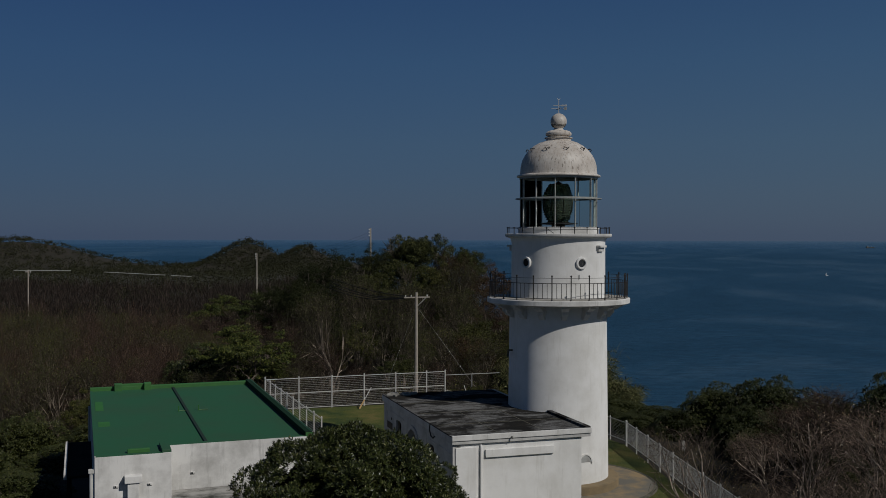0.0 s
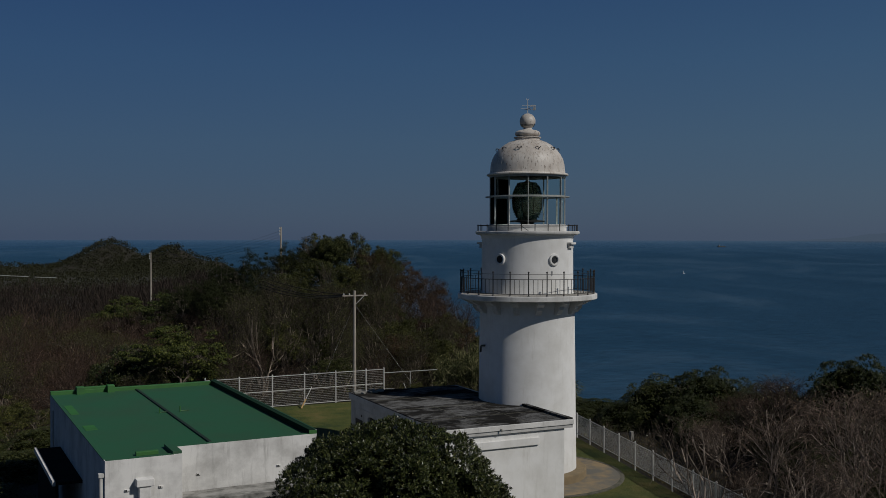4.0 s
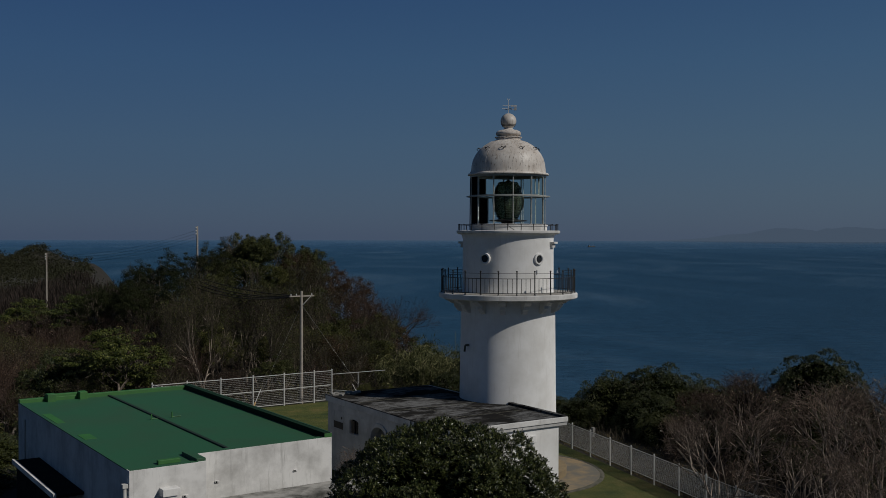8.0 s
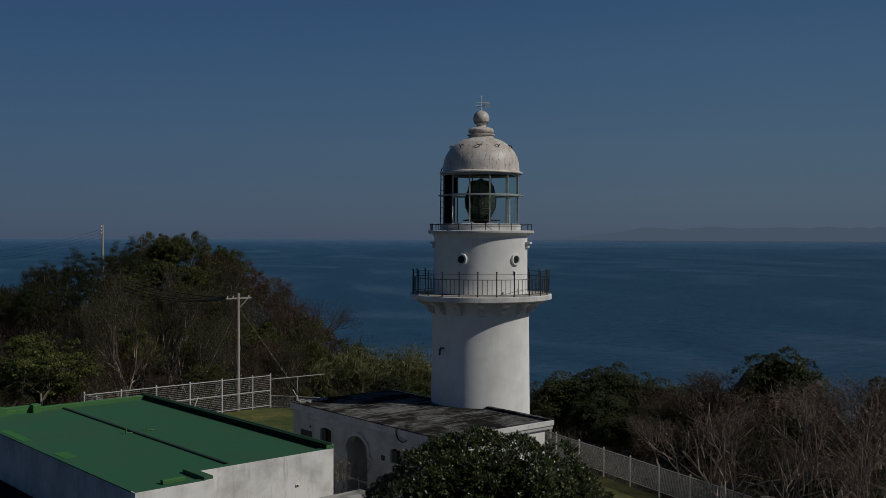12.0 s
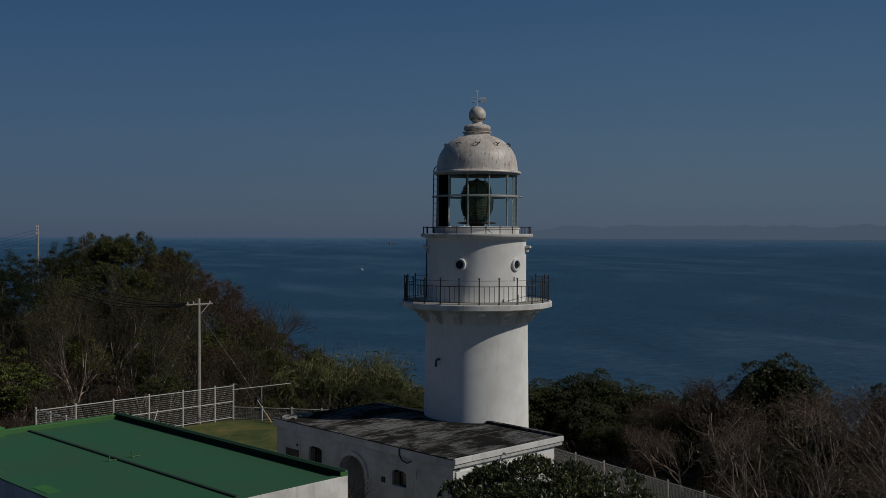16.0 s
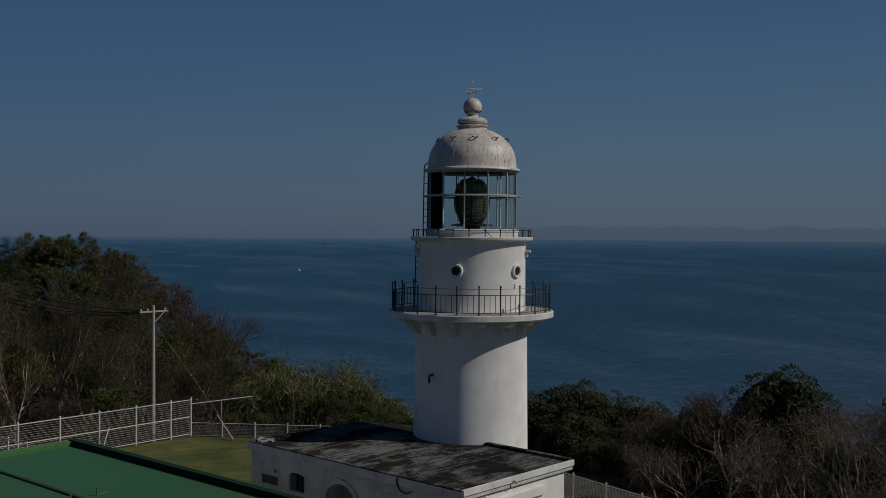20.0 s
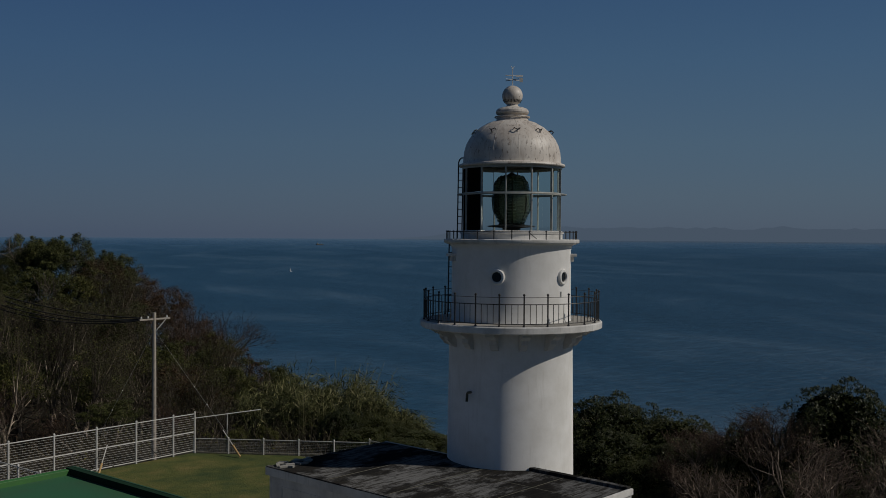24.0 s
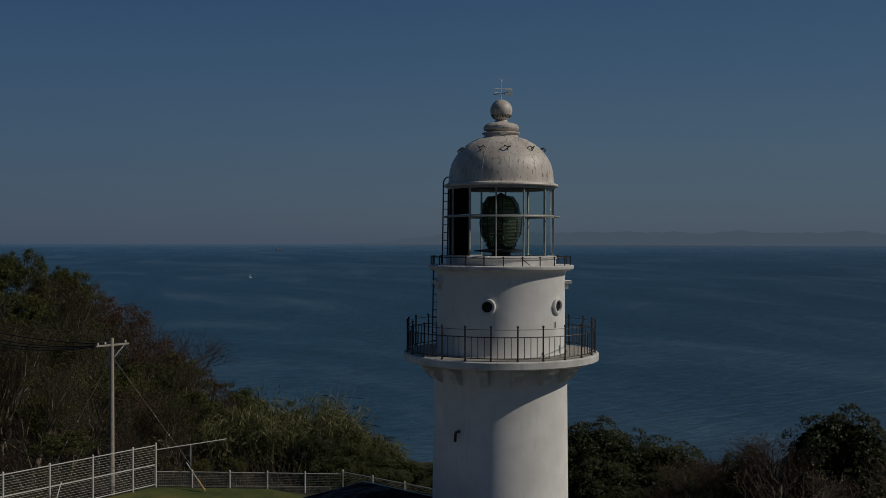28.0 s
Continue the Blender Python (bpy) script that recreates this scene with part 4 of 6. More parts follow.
    part("pipe_head", box(-0.18, -0.02, 0.02, 0.18, 4.3, 4.42, 0.01), FENCE_WHITE, g)
    part("lower_slab", box(2.3, 8.1, -0.15, 1.08, 3.17, 3.34, 0.015), MOSSY, g, "weathered mossy concrete canopy slab")
    for x in (2.5, 5.0, 7.7):
        part("canopy_wall", box(x, x + 0.25, 0.1, 1.05, 0.6, 3.17, 0.0), WHITE_WORN, g)
    # lean-to on the west side
    part("side_canopy", box(-0.86, -0.003, 4.6, 10.6, 3.14, 3.24, 0.01), TAR, g, "dark weathered lean-to roof")
    part("side_canopy_edge", box(-0.96, -0.86, 4.6, 10.6, 3.12, 3.29, 0.01), WALL_AGED_SHADED, g, "stained white lean-to edge")
    part("side_wall", box(-0.84, -0.74, 4.8, 10.4, 0.6, 3.14, 0.0), TAR, g)
    part("west_conduit", tube([(-0.05, 12.8, 2.0), (-0.05, 12.8, 4.3)], 0.04, 6), FENCE_WHITE, g, "white wall pipe")
    return g


build_green()


# ---------------------------------------------------------------- fences and poles
def post_mesh(h, r, name):
    bm = tube([(0, 0, -0.4), (0, 0, h)], r, 8)
    bmesh.ops.create_cone(bm, cap_ends=True, segments=8, radius1=r * 1.35, radius2=r * 0.7, depth=0.06, matrix=Matrix.Translation((0, 0, h + 0.02)))
    return mesh_of(bm, name, FENCE_WHITE, 40)


def tall_fence():
    f = thing("tall_fence", (-18.26, 13.85, 0.95), 0, "tall white steel bar fence along the lawn", "fence")
    d = Vector((-9.25 + 18.26, 18.85 - 13.85, 0))
    d = d.normalized()
    me = post_mesh(1.97, 0.04, "post")
    stations = [0, 2.06, 4.12, 6.18, 8.24, 10.3, 11.55]
    for s in stations:
        part("post", me, None, f, "", 0, Matrix.Translation(d * s))
    for a, b in zip(stations, stations[1:]):
        for z in (0.08, 1.0, 1.9):
            part("rail", tube([d * a + Vector((0, 0, z)), d * b + Vector((0, 0, z))], 0.024, 6), FENCE_WHITE, f)
        for k in range(16):
            z = 0.17 + k * 0.108
            if abs(z - 1.0) > 0.03:
                part("wire", tube([d * a + Vector((0, 0, z)), d * b + Vector((0, 0, z))], 0.0052, 4), FENCE_WHITE, f)
    return d


def bar_fence(name, p0, p1, n, h, label, wires=10, vertical=False):
    p0, p1 = Vector(p0), Vector(p1)
    f = thing(name, p0, 0, label, "fence")
    d = p1 - p0
    me = post_mesh(h, 0.036, "post")
    for i in range(n + 1):
        part("post", me, None, f, "", 0, Matrix.Translation(d * i / n))
    for i in range(n):
        a, b = d * i / n, d * (i + 1) / n
        for z in (0.1, h - 0.06):
            part("rail", tube([a + Vector((0, 0, z)), b + Vector((0, 0, z))], 0.022, 6), FENCE_WHITE, f)
        bm = bmesh.new()
        for k in range(wires):
            z = 0.16 + (h - 0.28) * k / (wires - 1)
            add_tube(bm, [a + Vector((0, 0, z)), b + Vector((0, 0, z))], 0.0062 if wires == 24 else 0.003 if wires == 12 else 0.006, 4, False)
        if vertical:
            m = int((b - a).length / 0.1)
            for k in range(1, m):
                q = a + (b - a) * k / m
                add_tube(bm, [q + Vector((0, 0, 0.1)), q + Vector((0, 0, h - 0.06))], 0.0022, 3, False)
        part("mesh_panel", bm, FENCE_WHITE, f)
    return f


tall_fence()
bar_fence("side_fence", (-18.26, 13.85, 0.95), (-11.2, 1.75, 0.95), 9, 2.03, "tall white steel fence running beside the green building", 16, False)
bar_fence("lawn_fence", (-8.2, 19.55, 0.55), (-0.2, 15.9, 0.5), 5, 1.12, "low white mesh fence behind the lawn", 12, True)
bar_fence("lawn_fence_end", (-0.2, 15.9, 0.6), (3.14, 8.6, 0.85), 4, 1.12, "low white mesh fence behind the tower", 12, False)
bar_fence("cliff_fence", (3.11, 8.53, 0.87), (9.8, -17.3, 0.87), 14, 1.15, "white mesh fence along the cliff side", 24, False)
bar_fence("court_railing", (-6.7, -2.5, 1.0), (-5.1, -5.5, 1.0), 2, 1.02, "low white railing between the buildings", 3)
f = thing("slope_handrail", (-8.24, 19.7, 0.6), 0, "thin white handrail behind the lawn fence", "handrail")
part("handrail", tube([(0, 0, 1.98), (3.5, 0.5, 2.15)], 0.022, 6), FENCE_WHITE, f)
for s in (0.5,):
    part("post", tube([(3.5 * s, 0.5 * s, 0.2), (3.5 * s, 0.5 * s, 1.98 + 0.17 * s)], 0.026, 6), STEEL_PAINT, f)
f = thing("concrete_panel", (-8.12, 19.72, 0.4), -24.5, "low dark-stained concrete kerb wall behind the lawn fence", "wall")
part("slab", box(0, 8.2, 0, 0.12, 0, 0.5, 0.015), KERB_GREY, f)
for p, q in (((-6.22, 17.64, 0.95), (-6.85, 18.95, 2.05)), ((-12.85, 15.6, 0.95), (-12.4, 16.85, 2.1))):
    f = thing("fence_prop", (0, 0, 0), 0, "yellow-sleeved steel prop bracing the fence", "prop", "fence props")
    p, q = Vector(p), Vector(q)
    part("rod", tube([p, q], 0.022, 6), FENCE_WHITE, f)
    part("sleeve", tube([p, p.lerp(q, 0.42)], 0.048, 8), WOOD_STAKE, f, "yellow-orange sleeve", 50)


def utility_pole(x, y, z0, z1, arm, turn, label, arms=1, slim=1.0):
    f = thing("utility_pole", (x, y, z0), turn, label, "utility pole", "utility poles")
    h = z1 - z0
    part("pole", tube([(0, 0, -0.3), (0, 0, h * 0.5), (0, 0, h)], [0.115 * slim, 0.1 * slim, 0.082 * slim], 12), POLE_CONCRETE, f, "pale weathered concrete pole", 50)
    if arms == 0:
        for z in (h - 0.15, h - 0.45, h - 0.75):
            part("insulator", lathe([(0.0, 0.0), (0.05, 0.0), (0.08, 0.05), (0.05, 0.1), (0.07, 0.14), (0.0, 0.17)], 8), PALE_METAL, f, "", 0, Matrix.Translation((-0.2, 0, z - 0.06)))
            part("bracket", tube([(0, 0, z), (-0.2, 0, z - 0.05)], 0.025, 5), STEEL_PAINT, f)
    for k in range(arms):
        z = h - 0.32 - 0.5 * k
        a = part("crossarm", box(-arm * 0.48, arm * 0.52, -0.04, 0.04, z - 0.04, z + 0.04, 0.008), POLE_CONCRETE, f, "pale crossarm")
        for s in (-0.42, -0.2, 0.42):
            part("insulator", lathe([(0.0, 0.0), (0.03, 0.0), (0.05, 0.03), (0.03, 0.07), (0.045, 0.1), (0.0, 0.12)], 8), PALE_METAL, a, "", 0, Matrix.Translation((arm * s, 0, z + 0.05)))
        part("arm_brace", tube([(arm * 0.36, -0.06, z - 0.03), (0.05, -0.1, z - 0.55)], 0.022, 5), STEEL_PAINT, a)
    for k in range(8):
        z = 2.0 + k * 0.45
        if z < h - 0.8:
            part("step_bolt", tube([(0, -0.1, z), (0, -0.25, z)], 0.01, 4), STEEL_PAINT, f)
    return f


def sag(p, q, drop, r, n=14):
    p, q = Vector(p), Vector(q)
    pts_ = []
    for i in range(n + 1):
        s = i / n
        v = p.lerp(q, s)
        v.z -= 4 * drop * s * (1 - s)
        pts_.append(v)
    return tube(pts_, r, 5)


utility_pole(-10.09, 19.68, 0.9, 7.9, 1.75, 30, "pale utility pole with one crossarm by the fence")
utility_pole(-21.94, 56.33, 5.5, 12.3, 0.8, 60, "slim utility pole among the trees on the hill", 0)
utility_pole(-45.2, 86.9, -2.0, 9.1, 0.9, 60, "distant utility pole among bare woods", 0)
utility_pole(-66.5, 66.5, -3.5, 7.4, 0.7, 60, "distant utility pole with a short crossarm", 1, 0.8)
for a, b, drop in (((-10.85, 19.35, 7.62), (-17.0, 24.2, 8.3), 0.35), ((-10.7, 19.5, 7.55), (-17.3, 24.4, 7.9), 0.4), ((-9.5, 20.0, 7.58), (-17.0, 24.6, 8.5), 0.3), ((-10.3, 19.7, 7.6), (-17.2, 24.3, 8.1), 0.42)):
    w = thing("power_cable", (0, 0, 0), 0, "black power cable running to the hillside trees", "cable", "power cables")
    part("strand", sag(a, b, drop, 0.028), CABLE, w)
for k in range(4):
    w = thing("power_cable", (0, 0, 0), 0, "thin cable between distant poles", "cable", "power cables")
    part("strand", sag((-22.0, 56.3, 11.9 - 0.3 * k), (-45.2, 86.9, 8.9 - 0.3 * k), 0.8, 0.009), CABLE, w)
for p, q in (((-10.05, 19.6, 7.0), (-5.6, 21.6, 0.4)), ((-10.1, 19.7, 7.0), (-13.2, 22.6, 0.2))):
    w = thing("guy_wire", (0, 0, 0), 0, "steel guy wire with pale markers", "wire", "guy wires")
    part("strand", tube([p, q], 0.006, 5), STEEL_PAINT, w)
    for s in (0.45, 0.6):
        v = Vector(p).lerp(Vector(q), s)
        bm = bmesh.new()
        bmesh.ops.create_icosphere(bm, subdivisions=1, radius=0.035, matrix=Matrix.Translation(v))
        part("marker", bm, PALE_METAL, w)


# ---------------------------------------------------------------- plants
def tubes_data(p0, p1, r0, r1, sides=3):
    """Vertices and faces of many open tapered bars at once."""
    d = p1 - p0
    d /= np.maximum(np.linalg.norm(d, axis=1, keepdims=True), 1e-9)
    ref = np.where(np.abs(d[:, 2:3]) < 0.9, np.array([[0, 0, 1.0]]), np.array([[1.0, 0, 0]]))
    a = np.cross(d, ref)
    a /= np.linalg.norm(a, axis=1, keepdims=True)
    b = np.cross(d, a)
    ang = 2 * np.pi * np.arange(sides) / sides
    off = a[:, None] * np.cos(ang)[None, :, None] + b[:, None] * np.sin(ang)[None, :, None]
    lo = p0[:, None] + off * r0[:, None, None]
    hi = p1[:, None] + off * r1[:, None, None]
    verts = np.concatenate([lo, hi], 1).reshape(-1, 3)
    k = np.arange(sides)
    f = np.stack([k, (k + 1) % sides, (k + 1) % sides + sides, k + sides], 1)
    faces = (np.arange(len(p0)) * 2 * sides)[:, None, None] + f[None]
    return verts, faces.reshape(-1, 4)


def leaves_data(c, n, size, rng, slim=0.5, along=None):
    """Pointed four-cornered leaves at c that face n; along: the way they point."""
    n = n / np.maximum(np.linalg.norm(n, axis=1, keepdims=True), 1e-9)
    if along is None:
        a = np.cross(n, rng.normal(size=c.shape))
        a /= np.maximum(np.linalg.norm(a, axis=1, keepdims=True), 1e-9)
    else:
        a = along
    b = np.cross(n, a)
    s = size[:, None]
    fold = n * s * 0.12
    v = np.stack([c - a * s, c + b * s * slim - fold, c + a * s, c - b * s * slim - fold], 1).reshape(-1, 3)
    return v, np.arange(len(v)).reshape(-1, 4)


def quick_mesh(name, verts, faces, mat):
    me = bpy.data.meshes.new(name)
    nv, nf = len(verts), len(faces)
    me.vertices.add(nv)
    me.vertices.foreach_set("co", np.asarray(verts, np.float32).ravel())
    me.loops.add(nf * 4)
    me.loops.foreach_set("vertex_index", np.asarray(faces, np.int32).ravel())
    me.polygons.add(nf)
    me.polygons.foreach_set("loop_start", np.arange(nf, dtype=np.int32) * 4)
    me.update(calc_edges=True)
    me.validate()
    return finish(me, mat)


def grow(rng, h, spread, levels, kids, first, up=0.25, lean=0.12, wander=0.2, stem=0.38, keep=0.62, girth=0.028):
    """Segments of a branching tree of height h: p0, p1, r0, r1, level."""
    segs = []
    tips = []

    def branch(p, d, length, r, level):
        n = 4 if level < 2 else 3 if level < levels else 2
        step = length / n
        pts = [p]
        for i in range(n):
            d = d + rng.normal(0, wander * (1 - 0.15 * level), 3) + np.array([0, 0, up * 0.35])
            d /= np.linalg.norm(d)
            q = p + d * step
            ra, rb = r * (1 - 0.62 * i / n), r * (1 - 0.62 * (i + 1) / n)
            segs.append((p, q, ra, rb, level))
            p = q
            pts.append((p, d, rb))
        if level >= levels:
            tips.append((p, d))
            return
        count = kids[level]
        for k in range(count):
            s = first[level] + (1 - first[level]) * (k + rng.random() * 0.8) / count
            i = min(n - 1, int(s * n))
            q, dd, rr = pts[i + 1]
            side = rng.normal(size=3)
            side -= dd * side.dot(dd)
            side /= np.linalg.norm(side)
            w = spread * (0.7 + 0.6 * rng.random())
            nd = dd * math.cos(w) + side * math.sin(w)
            nd[2] += up * (0.4 if level else 0.1)
            nd /= np.linalg.norm(nd)
            branch(q, nd, length * (keep + 0.2 * rng.random()), rr * 0.72, level + 1)

    d0 = np.array([rng.normal(0, lean), rng.normal(0, lean), 1.0])
    branch(np.zeros(3), d0 / np.linalg.norm(d0), h * stem, girth * h, 0)
    return segs, tips


def split_segments(segs, cut):
    a = [s for s in segs if s[4] < cut]
    b = [s for s in segs if s[4] >= cut]
    out = []
    for part_ in (a, b):
        out.append(tuple(np.array([s[i] for s in part_]) for i in range(4)))
    return out


def fit_height(segs, h):
    top = max(s[1][2] for s in segs)
    k = h / top
    return [(p * k, q * k, a * k, b * k, l) for p, q, a, b, l in segs], k


def rounded(p, h):
    """Draws the outermost twigs of a crown of height h in to a domed outline."""
    p = np.array(p)
    r = math.hypot(p[0], p[1])
    z, z0, r0 = p[2] * 1.3, 0.6 * h, 1.9
    p[2] = z0 + 0.4 * h * (1 - math.exp(-(z - z0) / (0.4 * h))) if z > z0 else z
    if r > r0:
        p[:2] *= (r0 + 1.3 * (1 - math.exp(-(r - r0) / 1.3))) / r
    return p


def bare_tree(seed, h, twig, label, dry=0, name="bare_tree", leaf=None, kids=(4, 5, 5, 5), limb=None, open_=False):
    rng = np.random.default_rng(seed)
    if open_:                                       # several long limbs from low down, spreading like a vase
        segs, tips = grow(rng, h, 0.66, 4, kids, [0.3, 0.25, 0.15, 0.1], 0.12, 0.2, 0.16, 0.28, 0.74, 0.016)
    else:
        segs, tips = grow(rng, h, 0.68, 4, kids, [0.2, 0.25, 0.15, 0.1], 0.2, 0.16, 0.2, 0.3, 0.66)
    segs, k = fit_height(segs, h)
    if open_:
        reach = np.quantile([math.hypot(a[1][0], a[1][1]) for a in segs], 0.93)
        q = 2.7 / reach
        segs = [(p * (q, q, 1), e * (q, q, 1), a, b, l) for p, e, a, b, l in segs]
        tips = [(p * k * (q, q, 1) / k, d) for p, d in tips]
        segs = [(rounded(p, h), rounded(e, h), a, b, l) for p, e, a, b, l in segs]
        tips = [(rounded(p * k, h) / k, d) for p, d in tips]
    t = thing(name, (0, 0, 0), 0, label, "tree", "bare trees")
    (w, x) = split_segments(segs, 3)
    thick = 0.024 if open_ else 0.02
    v, f = tubes_data(w[0], w[1], np.maximum(w[2], thick), np.maximum(w[3], thick * 0.75), 5)
    part("trunk", quick_mesh("trunk", v, f, limb or BARK), None, t, "grey-brown trunk and limbs")
    fine = 0.008 if open_ else 0.0095
    v, f = tubes_data(x[0], x[1], np.maximum(x[2], fine), np.maximum(x[3], fine * 0.5), 3)
    part("crown", quick_mesh("crown", v, f, twig), None, t, "dense bare twigs")
    if dry:
        tp = np.array([p * k for p, d in tips])
        pick = rng.integers(0, len(tp), dry)
        c = tp[pick] + rng.normal(0, 0.12, (dry, 3))
        v, f = leaves_data(c, rng.normal(size=(dry, 3)), rng.uniform(0.03, 0.055, dry), rng, 0.55)
        part("leaves", quick_mesh("leaves", v, f, leaf or LEAF_DRY), None, t, "few withered leaves")
    return t


def leafy_tree(seed, h, width, mat, label, leaves=9000, size=0.1, clump=0.5, low=0.25, name="evergreen_tree", flat=0.8, slim=0.42, clumps=150, group="evergreen trees"):
    """A crown of leaf clumps over trunk and limbs: uneven lobes with gaps between them."""
    rng = np.random.default_rng(seed)
    segs, tips = grow(rng, h, 0.6, 3, [5, 5, 4], [0.35, 0.3, 0.3], 0.2)
    segs, k = fit_height(segs, h * 0.9)
    far = max(math.hypot(s[1][0], s[1][1]) for s in segs)
    q = min(1.5, width * 0.46 / far)
    segs = [(p * (q, q, 1), e * (q, q, 1), a, b, l) for p, e, a, b, l in segs]
    t = thing(name, (0, 0, 0), 0, label, "tree", group)
    w = tuple(np.array([s[i] for s in segs]) for i in range(4))
    v, f = tubes_data(w[0], w[1], np.maximum(w[2], 0.018), np.maximum(w[3], 0.012), 4)
    part("trunk", quick_mesh("trunk", v, f, BARK), None, t, "dark trunk and limbs")
    # lobes
    lobes = []
    for i in range(9):
        a, e = rng.uniform(0, 2 * math.pi), rng.uniform(-0.1, 1.2)
        rad = rng.uniform(0.5, 0.72)
        lobes.append((np.array([math.cos(a) * math.cos(e), math.sin(a) * math.cos(e), math.sin(e)]) * rad, rng.uniform(0.3, 0.5)))
    cs, ns = [], []
    half = h * (1 - low) / 2
    mid = h * (low + (1 - low) * 0.42)
    while len(cs) < clumps:
        i = rng.integers(0, len(lobes) + 2)
        if i < len(lobes):
            c, r = lobes[i]
        else:
            c, r = np.zeros(3), 0.72
        d = rng.normal(size=3)
        d /= np.linalg.norm(d)
        if d[2] < -0.45:
            continue
        p = c + d * r * rng.uniform(0.8, 1.04)
        cs.append((p[0] * width / 2, p[1] * width / 2, mid + p[2] * half * 1.05))
        ns.append(d)
    cs, ns = np.array(cs), np.array(ns)
    cs[:, 2] = np.clip(cs[:, 2], h * low * 0.6, h)
    pick = rng.integers(0, clumps, leaves)
    way = rng.normal(size=(leaves, 3))
    way /= np.linalg.norm(way, axis=1, keepdims=True)
    off = way * np.array([1, 1, flat]) * clump * rng.uniform(0.5, 1.25, clumps)[pick][:, None] * rng.uniform(0.15, 1, (leaves, 1)) ** 0.5
    c = cs[pick] + off
    n = way * 0.8 + ns[pick] * 0.3 + rng.normal(size=(leaves, 3)) * 0.4 + np.array([0, 0, 0.3])
    v, f = leaves_data(c, n, size * rng.uniform(0.65, 1.3, leaves), rng, slim)
    part("crown", quick_mesh("crown", v, f, mat), None, t, "crown of small leaves in clumps")
    return t


def dome_tree(name, seed, shape, n, per, leaf, mat, label, foot, power=2.2, rough=0.1, lift=-0.12, group="", clumps=90, clump=0.55, inner=0.2):
    """A crown of leaf rosettes in rounded clumps with dark gaps between them, over trunk and limbs; its foot at z = 0."""
    rng = np.random.default_rng(seed)
    shape = np.array(shape)
    i = np.arange(clumps) + 0.5
    zz = 1 - i / clumps * (1 - lift)
    aa = i * 2.39996 + rng.normal(0, 0.25, clumps)
    rr = np.sqrt(np.maximum(0, 1 - zz * zz))
    cd = np.stack([rr * np.cos(aa), rr * np.sin(aa), zz], 1) + rng.normal(0, 0.07, (clumps, 3))
    cd /= np.linalg.norm(cd, axis=1, keepdims=True)
    lump = np.array([1.1 * noise.noise(Vector(p) * 2.3 + Vector((seed, 0, 0))) + 0.7 * noise.noise(Vector(p) * 5.5) for p in cd])
    ball = 1 / np.sum(np.abs(cd) ** power, 1) ** (1 / power)
    size = clump * rng.uniform(0.7, 1.25, clumps)
    hub = cd * (ball * (1.0 + rough * lump))[:, None] * shape
    hub *= (1 - size * 0.8 / np.linalg.norm(hub, axis=1))[:, None]
    away = cd / shape
    away /= np.linalg.norm(away, axis=1, keepdims=True)
    home = rng.choice(clumps, n, p=size ** 2 / np.sum(size ** 2))
    w = rng.normal(size=(n, 3)) + away[home] * 0.9 + np.array([0, 0, 0.25])
    w /= np.linalg.norm(w, axis=1, keepdims=True)
    d = cd[home]
    p = hub[home] + w * (size[home] * rng.uniform(0.78, 1.04, n))[:, None] + np.array([0, 0, foot])
    axis = w * 0.8 + away[home] * 0.25 + np.array([0, 0, 0.35]) + rng.normal(0, 0.25, (n, 3))
    axis /= np.linalg.norm(axis, axis=1, keepdims=True)
    pick = np.repeat(np.arange(n), per)
    m = len(pick)
    ax = axis[pick]
    side = np.cross(ax, rng.normal(size=(m, 3)))
    side /= np.linalg.norm(side, axis=1, keepdims=True)
    tilt = rng.uniform(0.25, 1.3, m)[:, None]
    way = ax * np.cos(tilt) + side * np.sin(tilt)
    half = leaf * rng.uniform(0.7, 1.2, m)
    face = ax * np.sin(tilt) - side * np.cos(tilt) + rng.normal(0, 0.2, (m, 3))
    c = p[pick] + way * half[:, None] + rng.normal(0, leaf * 0.5, (m, 3))
    face -= way * np.sum(face * way, 1, keepdims=True)
    v, f = leaves_data(c, face, half, rng, 0.34, way)
    k = int(n * per * inner)                         # larger leaves inside, coloured dark for the crown's inner shade
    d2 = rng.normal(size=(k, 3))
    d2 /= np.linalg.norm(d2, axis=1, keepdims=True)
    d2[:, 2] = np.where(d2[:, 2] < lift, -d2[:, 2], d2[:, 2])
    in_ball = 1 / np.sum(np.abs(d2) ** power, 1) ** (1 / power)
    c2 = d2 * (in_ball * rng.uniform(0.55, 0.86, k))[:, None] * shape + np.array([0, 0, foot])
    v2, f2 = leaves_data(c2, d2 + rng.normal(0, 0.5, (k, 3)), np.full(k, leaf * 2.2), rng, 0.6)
    t = thing(name, (0, 0, 0), 0, label, "tree", group)
    part("crown", quick_mesh("crown", v, f, mat), None, t, "dense dome of leaf rosettes")
    part("inner_leaves", quick_mesh("inner_leaves", v2, f2, LEAF_INNER_SHADE), None, t, "inner leaves darkened to paint the crown's shade")
    top = foot + shape[2] * 0.86
    segs, _ = grow(rng, top, 0.7, 3, [6, 5, 4], [0.2, 0.3, 0.3], 0.2)
    segs, k = fit_height(segs, top)
    far = max(math.hypot(a[1][0], a[1][1]) for a in segs)
    q = min(1.0, shape[0] * 0.7 / far)
    w = tuple(np.array([a[i] for a in segs]) for i in range(4))
    v, f = tubes_data(w[0] * (q, q, 1), w[1] * (q, q, 1), np.maximum(w[2], 0.02), np.maximum(w[3], 0.015), 4)
    part("trunk", quick_mesh("trunk", v, f, BARK), None, t, "dark trunk and limbs")
    return t


